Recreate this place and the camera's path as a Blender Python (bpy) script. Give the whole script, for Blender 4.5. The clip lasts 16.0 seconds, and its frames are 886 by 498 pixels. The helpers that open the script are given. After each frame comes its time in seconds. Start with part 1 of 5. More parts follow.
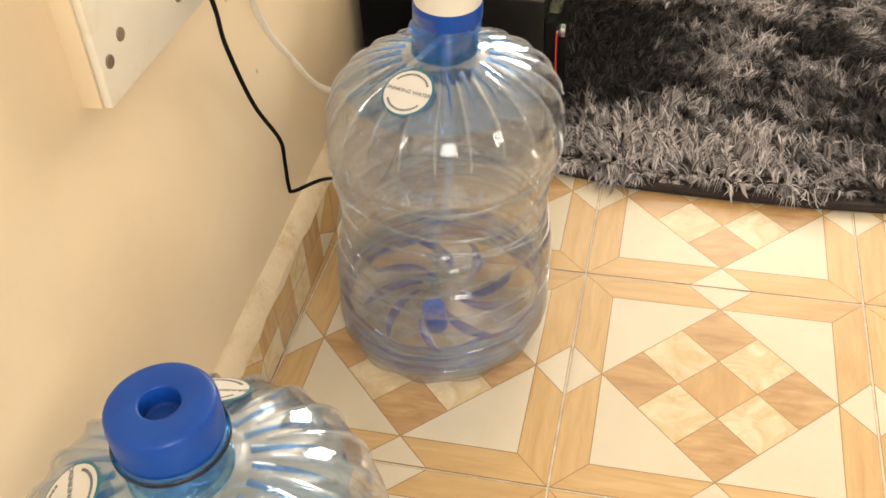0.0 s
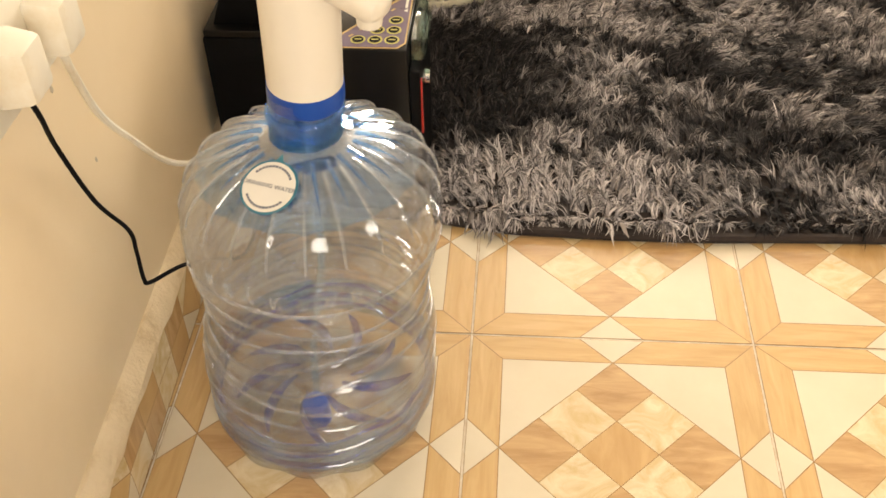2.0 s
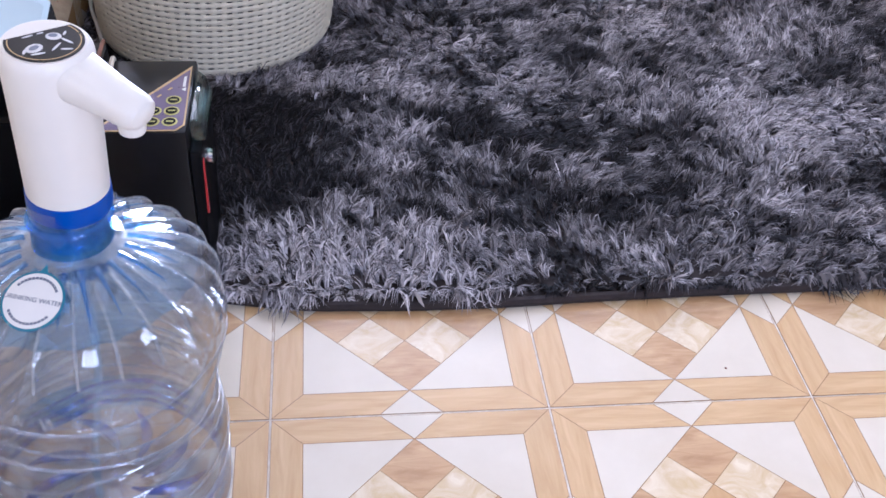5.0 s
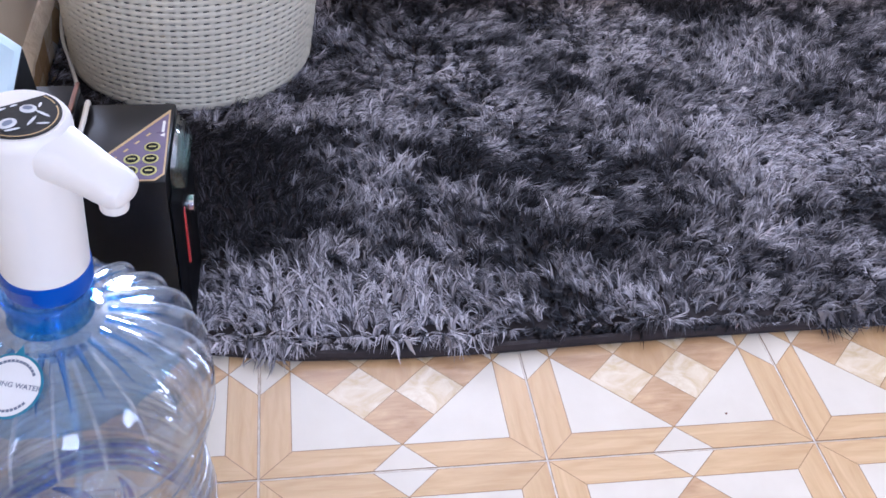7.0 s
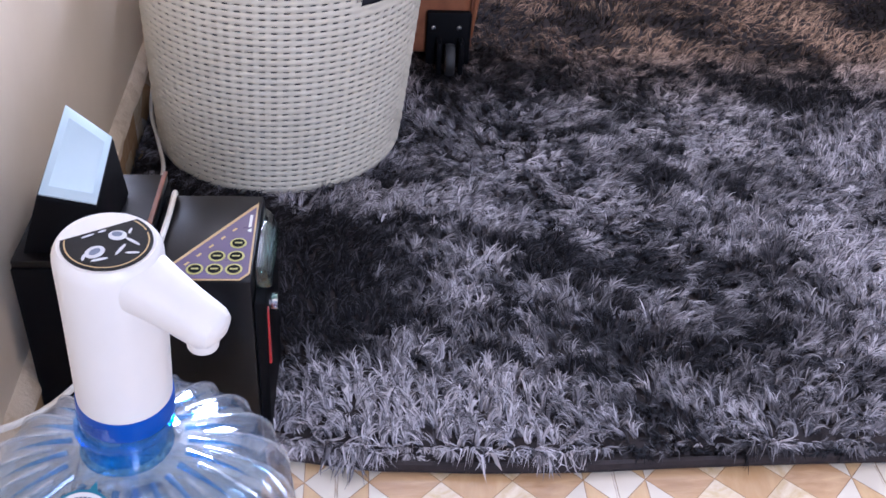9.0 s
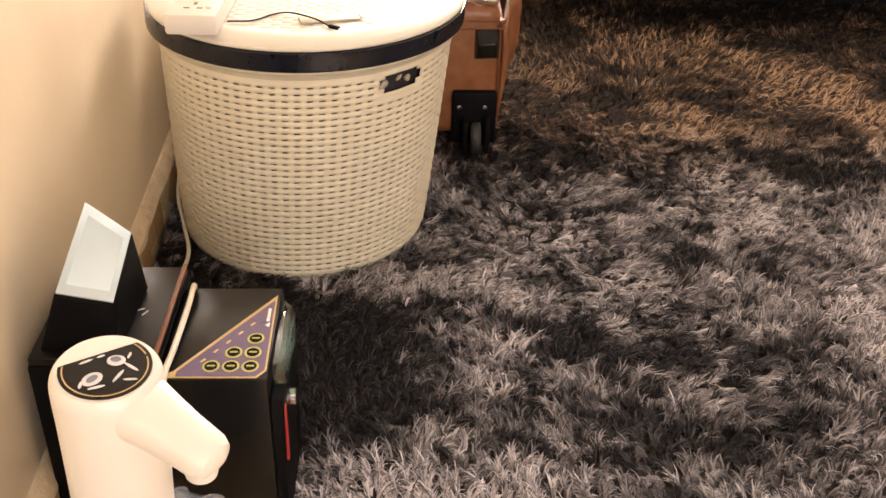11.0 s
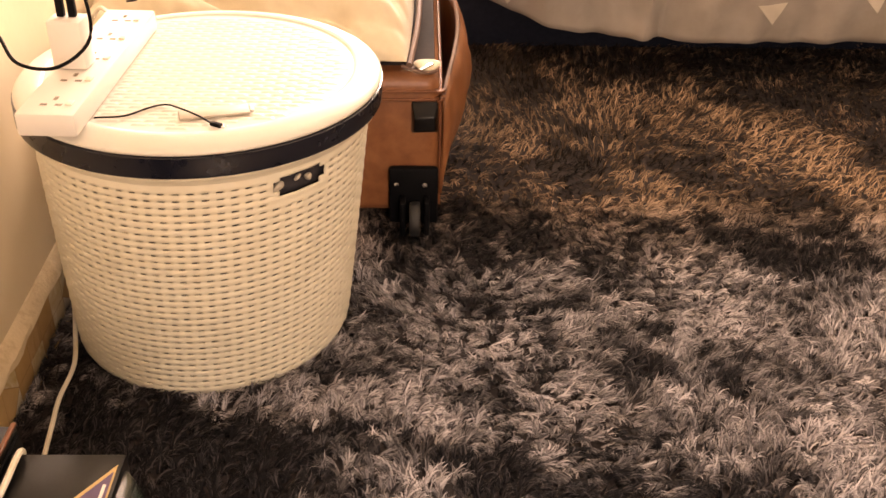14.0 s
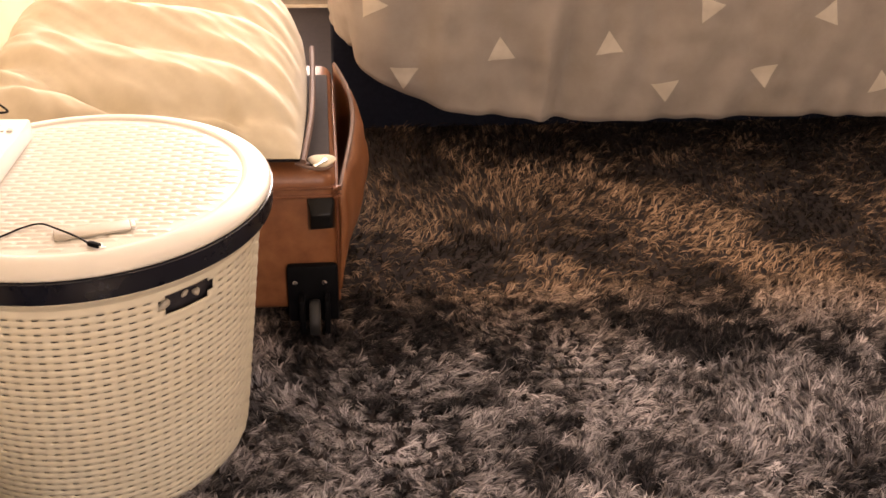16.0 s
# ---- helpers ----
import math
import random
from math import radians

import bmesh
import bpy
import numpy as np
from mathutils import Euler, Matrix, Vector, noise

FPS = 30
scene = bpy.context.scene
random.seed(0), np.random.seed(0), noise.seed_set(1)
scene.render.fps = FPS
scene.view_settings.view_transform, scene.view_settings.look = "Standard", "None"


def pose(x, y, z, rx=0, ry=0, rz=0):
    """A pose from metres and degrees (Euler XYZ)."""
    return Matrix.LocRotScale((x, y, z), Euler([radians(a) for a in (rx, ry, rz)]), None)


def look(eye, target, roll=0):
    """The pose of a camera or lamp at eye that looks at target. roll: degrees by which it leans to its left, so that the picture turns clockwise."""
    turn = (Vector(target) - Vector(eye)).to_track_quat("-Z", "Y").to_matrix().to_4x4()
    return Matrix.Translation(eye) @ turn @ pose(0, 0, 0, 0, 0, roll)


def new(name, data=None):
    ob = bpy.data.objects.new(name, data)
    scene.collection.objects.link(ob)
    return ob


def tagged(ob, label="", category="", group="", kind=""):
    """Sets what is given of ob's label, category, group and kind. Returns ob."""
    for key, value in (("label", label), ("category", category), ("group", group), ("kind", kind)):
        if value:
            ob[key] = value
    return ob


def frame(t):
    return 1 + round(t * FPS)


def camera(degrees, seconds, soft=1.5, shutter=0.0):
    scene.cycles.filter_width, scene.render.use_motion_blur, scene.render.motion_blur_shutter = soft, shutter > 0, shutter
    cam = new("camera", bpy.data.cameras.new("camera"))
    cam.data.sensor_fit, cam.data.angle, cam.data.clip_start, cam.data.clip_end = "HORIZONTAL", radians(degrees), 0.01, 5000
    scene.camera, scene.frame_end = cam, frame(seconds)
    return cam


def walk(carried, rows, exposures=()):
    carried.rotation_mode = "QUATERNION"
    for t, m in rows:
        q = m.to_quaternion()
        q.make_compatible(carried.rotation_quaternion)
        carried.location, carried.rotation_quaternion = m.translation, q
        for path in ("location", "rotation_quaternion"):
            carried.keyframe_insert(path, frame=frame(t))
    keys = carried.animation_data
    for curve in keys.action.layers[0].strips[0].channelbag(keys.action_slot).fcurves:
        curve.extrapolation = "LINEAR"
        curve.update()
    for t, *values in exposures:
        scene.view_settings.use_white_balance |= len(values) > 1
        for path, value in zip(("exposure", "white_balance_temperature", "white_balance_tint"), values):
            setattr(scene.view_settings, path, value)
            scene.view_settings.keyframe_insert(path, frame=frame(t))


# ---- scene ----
cam = camera(47.0, 16.0, soft=1.6)

PATH = [
    (0, (0.092, -1.159, 1.05), (-0.305, 0.305, -0.254), -3.7),
    (0.5, (0.083, -1.121, 1.057), (-0.279, 0.345, -0.254), -3.6),
    (1, (0.081, -1.09, 1.068), (-0.223, 0.374, -0.26), -3.1),
    (1.5, (0.069, -1.055, 1.068), (-0.162, 0.415, -0.268), -2.7),
    (2, (0.061, -1.016, 1.076), (-0.084, 0.469, -0.257), -1.9),
    (2.5, (0.062, -0.988, 1.084), (0.0, 0.519, -0.229), -0.7),
    (3, (0.076, -0.963, 1.096), (0.056, 0.556, -0.205), -0.7),
    (3.5, (0.085, -0.951, 1.103), (0.094, 0.572, -0.193), -0.6),
    (4, (0.087, -0.952, 1.112), (0.147, 0.57, -0.184), 0.9),
    (4.5, (0.091, -0.963, 1.105), (0.233, 0.563, -0.181), 2.6),
    (5, (0.086, -0.967, 1.109), (0.311, 0.561, -0.161), 3.9),
    (5.2, (0.082, -0.96, 1.11), (0.333, 0.567, -0.158), 4.3),
    (7.3, (0.069, -0.879, 1.122), (0.344, 0.65, -0.126), 4.2),
    (7.5, (0.077, -0.872, 1.115), (0.334, 0.676, -0.125), 3.5),
    (8, (0.057, -0.835, 1.129), (0.271, 0.736, -0.089), 3.56),
    (8.5, (0.043, -0.801, 1.113), (0.223, 0.797, -0.076), 3.3),
    (9, (0.043, -0.78, 1.122), (0.189, 0.834, -0.049), 3.4),
    (9.5, (0.044, -0.758, 1.133), (0.163, 0.881, -0.006), 3.2),
    (10, (0.043, -0.741, 1.146), (0.154, 0.92, 0.038), 3.1),
    (10.2, (0.047, -0.742, 1.149), (0.153, 0.928, 0.054), 2.7),
    (12.5, (0.157, -0.69, 1.15), (0.193, 1.0, 0.08), 1.0),
    (13, (0.217, -0.6, 1.178), (0.235, 1.093, 0.114), 1.7),
    (13.5, (0.252, -0.527, 1.178), (0.273, 1.18, 0.136), 1.6),
    (14, (0.245, -0.448, 1.18), (0.289, 1.244, 0.115), 1.1),
    (14.5, (0.236, -0.405, 1.198), (0.294, 1.28, 0.122), 0.8),
    (15, (0.233, -0.376, 1.205), (0.32, 1.324, 0.156), 1.3),
    (15.5, (0.246, -0.371, 1.213), (0.376, 1.351, 0.205), 1.5),
    (16, (0.275, -0.369, 1.218), (0.488, 1.372, 0.257), 1.4),
]
EXPOSURES = [(0, -0.02, 7250, 9), (2.0, -0.06, 7800, 10), (2.5, -0.10, 7000, 15), (3.0, -0.14, 5800, 23), (3.5, -0.15, 5250, 25), (5.0, -0.16, 4750, 23), (7.5, -0.08, 4650, 22),
             (9.0, -0.05, 4720, 25), (9.5, -0.05, 5000, 23), (10.2, 0.02, 6050, 20), (11.2, 0.1, 7600, 23), (12.5, 0.10, 8800, 30), (13.2, 0.20, 9100, 32), (14.5, 0.10, 8700, 31), (15.2, -0.05, 8300, 31), (16, -0.18, 7700, 29)]
walk(cam, [(t, look(eye, target, roll)) for t, eye, target, roll in PATH], EXPOSURES)
# ---- light ----
world = bpy.data.worlds.new("world")
scene.world = world
world.use_nodes = True
sky = world.node_tree.nodes.new("ShaderNodeTexSky")
sky.sky_type, sky.sun_disc = "NISHITA", False
sky.sun_elevation, sky.sun_rotation = radians(50), radians(-82)
world.node_tree.nodes["Background"].inputs["Strength"].default_value = 0.12
world.node_tree.links.new(sky.outputs["Color"], world.node_tree.nodes["Background"].inputs["Color"])
sun_data = bpy.data.lights.new("sun", "SUN")
sun_data.energy, sun_data.angle, sun_data.color = 2.5, radians(0.5), (1.0, 0.95, 0.86)
sun = new("sun", sun_data)
sun.matrix_world = look((-7, 1, 8), (0, 0, 0))
# daylight in the two windows' openings: one past the bed, one an unseen fill added in the opposite wall
SWIN_X0, SWIN_X1, WIN_Z0, WIN_Z1 = 0.35, 1.55, 0.95, 2.05
NWIN_X0, NWIN_X1 = -0.05, 1.20
ROOM_X0, ROOM_X1, ROOM_Y0, ROOM_Y1, ROOM_H = -0.560, 3.0, -2.4, 4.1, 2.6
WALL_X, WALL_TURN = -0.427, 0.026  # the west wall runs 1.5 degrees off the tile grid


def daylight(name, width, height, power, eye, target):
    data = bpy.data.lights.new(name, "AREA")
    data.shape, data.size, data.size_y, data.energy, data.color = "RECTANGLE", width, height, power, (1.0, 0.97, 0.93)
    new(name, data).matrix_world = look(eye, target)


WZ = (WIN_Z0 + WIN_Z1) / 2
daylight("window_daylight", 1.20, 1.05, 228.0, ((NWIN_X0 + NWIN_X1) / 2, ROOM_Y1 + 0.06, WZ), ((NWIN_X0 + NWIN_X1) / 2, 0, WZ))
daylight("window_daylight", 1.15, 1.05, 50.0, ((SWIN_X0 + SWIN_X1) / 2, ROOM_Y0 - 0.06, WZ), ((SWIN_X0 + SWIN_X1) / 2, 0, WZ))


# ---- materials ----
def ramp(nt, fac, stops):
    r = nt.nodes.new("ShaderNodeValToRGB")
    while len(r.color_ramp.elements) < len(stops):
        r.color_ramp.elements.new(0.5)
    for e, (p, c) in zip(r.color_ramp.elements, stops):
        e.position, e.color = p, (*c, 1)
    nt.links.new(fac, r.inputs["Fac"])
    return r.outputs["Color"]


def coords(nt, scale=(1, 1, 1), kind="Object"):
    tc = nt.nodes.new("ShaderNodeTexCoord")
    mp = nt.nodes.new("ShaderNodeMapping")
    mp.inputs["Scale"].default_value = scale
    nt.links.new(tc.outputs[kind], mp.inputs["Vector"])
    return mp.outputs["Vector"]


def noise_tex(nt, vec, scale, detail=4, rough=0.55, distort=0.0):
    n = nt.nodes.new("ShaderNodeTexNoise")
    n.inputs["Scale"].default_value, n.inputs["Detail"].default_value = scale, detail
    n.inputs["Roughness"].default_value, n.inputs["Distortion"].default_value = rough, distort
    nt.links.new(vec, n.inputs["Vector"])
    return n.outputs["Fac"]


def mixc(nt, fac, a, b, mode="MIX"):
    m = nt.nodes.new("ShaderNodeMix")
    m.data_type, m.blend_type = "RGBA", mode
    for sock, v in ((m.inputs[0], fac), (m.inputs[6], a), (m.inputs[7], b)):
        if isinstance(v, (int, float)):
            sock.default_value = v
        elif isinstance(v, tuple):
            sock.default_value = (*v, 1)
        else:
            nt.links.new(v, sock)
    return m.outputs[2]


def bump(nt, height, strength, dist, to):
    b = nt.nodes.new("ShaderNodeBump")
    b.inputs["Strength"].default_value, b.inputs["Distance"].default_value = strength, dist
    nt.links.new(height, b.inputs["Height"])
    nt.links.new(b.outputs["Normal"], to.inputs["Normal"])


def surface(name, lo, hi, rough=0.5, scale=(1, 1, 1), grain=40.0, fine=220.0, relief=0.15, dist=0.001, metal=0.0,
            stain=None, stain_scale=3.0, spec=0.5, sheen=0.0, distort=0.0, rough_var=0.08, vary=0.0):
    """A two-scale surface: lo to hi by grain, stains of the colour stain over it, fine relief."""
    m = bpy.data.materials.new(name)
    m.use_nodes = True
    nt = m.node_tree
    p = nt.nodes["Principled BSDF"]
    vec = coords(nt, scale)
    g = noise_tex(nt, vec, grain, 5, 0.6, distort)
    col = ramp(nt, g, [(0.3, lo), (0.7, hi)])
    if stain:
        s = noise_tex(nt, coords(nt), stain_scale, 5, 0.65)
        f = ramp(nt, s, [(0.5, (0, 0, 0)), (0.75, (1, 1, 1))])
        col = mixc(nt, f, col, stain)
    if vary:
        oi = nt.nodes.new("ShaderNodeObjectInfo")
        f = ramp(nt, oi.outputs["Random"], [(0, (1 - vary,) * 3), (1, (1 + vary,) * 3)])
        col = mixc(nt, 1.0, col, f, "MULTIPLY")
    nt.links.new(col, p.inputs["Base Color"])
    fn = noise_tex(nt, vec, fine, 3)
    rr = nt.nodes.new("ShaderNodeMapRange")
    rr.inputs["To Min"].default_value, rr.inputs["To Max"].default_value = max(0.02, rough - rough_var), min(1, rough + rough_var)
    nt.links.new(g, rr.inputs["Value"])
    nt.links.new(rr.outputs["Result"], p.inputs["Roughness"])
    p.inputs["Metallic"].default_value = metal
    p.inputs["Specular IOR Level"].default_value = spec
    p.inputs["Sheen Weight"].default_value = sheen
    if relief:
        bump(nt, fn, relief, dist, p)
    return m


def clear_plastic(name, tint, gloss_rough=0.06, refract=0.0, ior=1.12, scuff=0.0, shine=0.12, milk=(0.86, 0.91, 1.0), ripple=0.03, ripple_scale=26):
    """Thin clear plastic: light goes through, tinted, and gloss grows at grazing angles."""
    m = bpy.data.materials.new(name)
    m.use_nodes = True
    nt = m.node_tree
    nt.nodes.remove(nt.nodes["Principled BSDF"])
    out = nt.nodes["Material Output"]
    tr = nt.nodes.new("ShaderNodeBsdfTransparent")
    rf = nt.nodes.new("ShaderNodeBsdfRefraction")
    gl = nt.nodes.new("ShaderNodeBsdfGlossy")
    lw, fr = nt.nodes.new("ShaderNodeLayerWeight"), nt.nodes.new("ShaderNodeMapRange")
    lw.inputs["Blend"].default_value = shine
    fr.inputs["To Min"].default_value, fr.inputs["To Max"].default_value = 0.4 * shine, 0.95
    nt.links.new(lw.outputs["Facing"], fr.inputs["Value"])
    tr.inputs["Color"].default_value = rf.inputs["Color"].default_value = (*tint, 1)
    rf.inputs["IOR"].default_value, rf.inputs["Roughness"].default_value = ior, 0.02
    gl.inputs["Roughness"].default_value = gloss_rough
    a, b = nt.nodes.new("ShaderNodeMixShader"), nt.nodes.new("ShaderNodeMixShader")
    haze, dif = nt.nodes.new("ShaderNodeMixShader"), nt.nodes.new("ShaderNodeMixShader")
    haze.inputs[0].default_value, dif.inputs[0].default_value = scuff, 0.45
    if scuff > 0.1:
        streak = nt.nodes.new("ShaderNodeMapRange")
        streak.inputs["From Min"].default_value, streak.inputs["From Max"].default_value = 0.35, 0.68
        streak.inputs["To Min"].default_value, streak.inputs["To Max"].default_value = 0.65 * scuff, 1.35 * scuff
        nt.links.new(noise_tex(nt, coords(nt, (1, 1, 1.3)), 8, 4, 0.6, 0.6), streak.inputs["Value"])
        nt.links.new(streak.outputs["Result"], haze.inputs[0])
    for k, kind in ((1, "ShaderNodeBsdfTranslucent"), (2, "ShaderNodeBsdfDiffuse")):
        d = nt.nodes.new(kind)
        d.inputs["Color"].default_value = (*milk, 1)
        nt.links.new(d.outputs[0], dif.inputs[k])
    a.inputs[0].default_value = refract
    nt.links.new(tr.outputs[0], a.inputs[1])
    nt.links.new(rf.outputs[0], a.inputs[2])
    nt.links.new(fr.outputs[0], b.inputs[0])
    nt.links.new(a.outputs[0], haze.inputs[1])
    nt.links.new(dif.outputs[0], haze.inputs[2])
    nt.links.new(haze.outputs[0], b.inputs[1])
    nt.links.new(gl.outputs[0], b.inputs[2])
    nt.links.new(b.outputs[0], out.inputs["Surface"])
    bm_ = nt.nodes.new("ShaderNodeBump")
    bm_.inputs["Strength"].default_value, bm_.inputs["Distance"].default_value = ripple, 0.002
    nt.links.new(noise_tex(nt, coords(nt, (1, 1, 2.2)), ripple_scale, 3), bm_.inputs["Height"])
    for s in (rf, gl, lw):
        nt.links.new(bm_.outputs["Normal"], s.inputs["Normal"])
    return m


M = {}
M["wall"] = surface("cream_wall_paint", (0.745, 0.615, 0.435), (0.79, 0.66, 0.48), 0.42, grain=6, fine=60, relief=0.12, dist=0.003,
                    stain=(0.715, 0.585, 0.41), stain_scale=2.2)
M["wall_plain"] = surface("pale_wall_paint", (0.42, 0.38, 0.32), (0.46, 0.42, 0.36), 0.6, grain=5, fine=60, relief=0.1, dist=0.002)
M["ceiling"] = surface("ceiling_paint", (0.76, 0.75, 0.72), (0.80, 0.79, 0.76), 0.8, grain=5, fine=80, relief=0.1)
M["cement"] = surface("painted_cement_fillet", (0.69, 0.56, 0.385), (0.76, 0.63, 0.45), 0.6, grain=25, fine=140, relief=0.6, dist=0.004,
                      stain=(0.52, 0.37, 0.20), stain_scale=22)
M["grout"] = surface("tile_grout", (0.50, 0.40, 0.27), (0.82, 0.76, 0.66), 0.85, grain=45, fine=300, relief=0.4)
M["line"] = surface("printed_tile_line", (0.29, 0.17, 0.075), (0.38, 0.24, 0.12), 0.25, grain=60, relief=0)
TILE = dict(rough=0.2, relief=0.03, fine=90, dist=0.001, rough_var=0.06, vary=0.03)
M["band_x"] = surface("tile_wood_along_x", (0.56, 0.36, 0.165), (0.68, 0.475, 0.245), scale=(1, 9, 1), grain=9, distort=0.6, **TILE)
M["band_y"] = surface("tile_wood_along_y", (0.56, 0.36, 0.165), (0.68, 0.475, 0.245), scale=(9, 1, 1), grain=9, distort=0.6, **TILE)
M["cream"] = surface("tile_cream_glaze", (0.67, 0.595, 0.46), (0.74, 0.67, 0.54), grain=7, **TILE)
M["marble"] = surface("tile_veined_cream", (0.60, 0.44, 0.22), (0.80, 0.70, 0.52), grain=16, distort=2.2, **TILE)
M["brown"] = surface("tile_brown_wood", (0.44, 0.26, 0.12), (0.63, 0.42, 0.22), scale=(1, 5, 1), grain=12, distort=0.8, **TILE)
M["tan"] = surface("tile_tan_wood", (0.52, 0.32, 0.14), (0.62, 0.41, 0.20), scale=(4, 1, 1), grain=12, distort=0.5, **TILE)
M["bottle"] = clear_plastic("clear_pet_plastic", (0.955, 0.975, 1.0), 0.06, 0.12, 1.08, 0.075, 0.17, (0.72, 0.80, 1.0), 0.22, 34)
M["ridge"] = clear_plastic("ridge_of_clear_plastic", (0.95, 0.98, 1.0), 0.14, 0.0, 1.1, 0.14, 0.24, (0.84, 0.9, 1.0), 0.15, 60)
M["water"] = clear_plastic("still_water", (0.985, 0.992, 1.0), 0.03, 0.10, 1.2, 0.0, 0.06, (1, 1, 1), 0.25, 30)
M["neck"] = clear_plastic("blue_tinted_pet_plastic", (0.25, 0.62, 0.97), refract=0.05, scuff=0.12, milk=(0.14, 0.50, 0.95))
M["shoulder"] = clear_plastic("bluish_pet_plastic", (0.50, 0.76, 1.0), 0.07, 0.0, 1.1, 0.10, 0.17, (0.18, 0.46, 1.0), 0.2, 40)
M["deep_blue"] = clear_plastic("blue_hose_end_reflection", (0.10, 0.30, 0.92), 0.06, 0.0, 1.1, 0.30, 0.16, (0.02, 0.13, 0.70), 0.2, 50)
M["hose"] = clear_plastic("clear_hose_plastic", (0.90, 0.96, 1.0), 0.1, 0.0, 1.1, 0.10, 0.10, (0.42, 0.70, 1.0))
M["blue"] = surface("blue_plastic", (0.003, 0.055, 0.34), (0.004, 0.072, 0.40), 0.36, grain=30, fine=300, relief=0.06, spec=0.3)
M["white_plastic"] = surface("white_plastic", (0.75, 0.715, 0.655), (0.79, 0.755, 0.695), 0.34, grain=12, fine=400, relief=0.05, dist=0.0005)
M["old_plastic"] = surface("aged_white_plastic", (0.74, 0.70, 0.61), (0.80, 0.765, 0.68), 0.4, grain=10, fine=300, relief=0.08, stain=(0.66, 0.56, 0.40), stain_scale=12)
M["cream_plastic"] = surface("cream_woven_plastic", (0.76, 0.70, 0.545), (0.82, 0.765, 0.605), 0.45, grain=14, fine=300, relief=0.15)
M["lid"] = surface("white_lid_plastic", (0.66, 0.63, 0.55), (0.70, 0.67, 0.595), 0.38, grain=14, fine=300, relief=0.1)
M["black"] = surface("black_plastic", (0.003, 0.003, 0.0035), (0.005, 0.005, 0.006), 0.6, grain=20, fine=400, relief=0.1, spec=0.08)
M["black_gloss"] = surface("black_gloss_vinyl", (0.003, 0.0028, 0.003), (0.006, 0.0055, 0.0055), 0.3, grain=8, fine=300, relief=0.08, stain=(0.010, 0.009, 0.0085), stain_scale=9, spec=0.25)
M["navy"] = surface("navy_plastic_band", (0.006, 0.007, 0.013), (0.010, 0.011, 0.018), 0.28, grain=20, relief=0.03)
M["dark"] = surface("dark_cloth", (0.02, 0.018, 0.022), (0.045, 0.04, 0.046), 0.9, grain=60, relief=0.4)
M["white"] = surface("white_print", (0.76, 0.75, 0.73), (0.80, 0.79, 0.77), 0.45, grain=30, relief=0)
M["teal_print"] = surface("teal_print", (0.02, 0.16, 0.24), (0.03, 0.20, 0.29), 0.4, grain=30, relief=0)
M["grey_print"] = surface("grey_print", (0.14, 0.16, 0.22), (0.18, 0.20, 0.26), 0.5, grain=30, relief=0)
M["silver_print"] = surface("silver_print", (0.55, 0.55, 0.56), (0.72, 0.72, 0.73), 0.35, grain=60, relief=0)
M["purple"] = surface("purple_sticker", (0.085, 0.055, 0.13), (0.11, 0.072, 0.165), 0.3, grain=20, relief=0.02)
M["gold"] = surface("gold_print", (0.50, 0.34, 0.14), (0.58, 0.41, 0.18), 0.4, grain=30, relief=0)
M["olive"] = surface("olive_yellow_print", (0.42, 0.40, 0.10), (0.50, 0.47, 0.13), 0.4, grain=30, relief=0)
M["red"] = surface("red_plastic", (0.36, 0.02, 0.02), (0.45, 0.03, 0.03), 0.3, grain=30, relief=0.02)
M["chrome"] = surface("chrome", (0.70, 0.70, 0.70), (0.78, 0.78, 0.78), 0.18, metal=1.0, grain=40, relief=0.02)
M["acrylic"] = clear_plastic("smoked_acrylic", (0.55, 0.70, 0.68), 0.05)
# the pale blue is reflected sky, put into the base colour
M["pale_panel"] = surface("gloss_panel_with_sky_reflection", (0.54, 0.67, 0.73), (0.60, 0.73, 0.79), 0.16, grain=6, relief=0.02)
M["leather"] = surface("tan_leather", (0.20, 0.070, 0.028), (0.31, 0.125, 0.052), 0.4, grain=22, fine=260, relief=0.35, stain=(0.17, 0.06, 0.025), stain_scale=7)
M["piping"] = surface("dark_leather_piping", (0.15, 0.05, 0.02), (0.22, 0.08, 0.035), 0.45, grain=40, relief=0.2)
M["zip"] = surface("zip_tape", (0.13, 0.075, 0.055), (0.20, 0.12, 0.09), 0.7, grain=90, relief=0.4)
M["pillow"] = surface("cream_cotton", (0.58, 0.505, 0.36), (0.66, 0.585, 0.435), 0.85, scale=(1, 1, 1), grain=18, fine=420, relief=0.35, sheen=0.15)
M["sheet"] = surface("taupe_cotton", (0.305, 0.268, 0.23), (0.36, 0.318, 0.276), 0.85, grain=14, fine=420, relief=0.35, sheen=0.1, stain=(0.27, 0.233, 0.193), stain_scale=4)
M["sheet_print"] = surface("cream_fabric_print", (0.55, 0.50, 0.415), (0.63, 0.575, 0.485), 0.85, grain=30, fine=420, relief=0.3)
M["navy_cloth"] = surface("navy_base_cloth", (0.008, 0.010, 0.018), (0.014, 0.017, 0.028), 0.95, grain=60, relief=0.4, spec=0.1)
M["rug_base"] = surface("rug_backing", (0.018, 0.013, 0.013), (0.035, 0.026, 0.025), 0.95, grain=60, relief=0.5)
M["frame_white"] = surface("window_frame_paint", (0.66, 0.66, 0.64), (0.72, 0.72, 0.70), 0.4, grain=20, relief=0.05)
M["glass"] = clear_plastic("window_glass", (0.97, 0.99, 0.98), 0.01, 0.0)
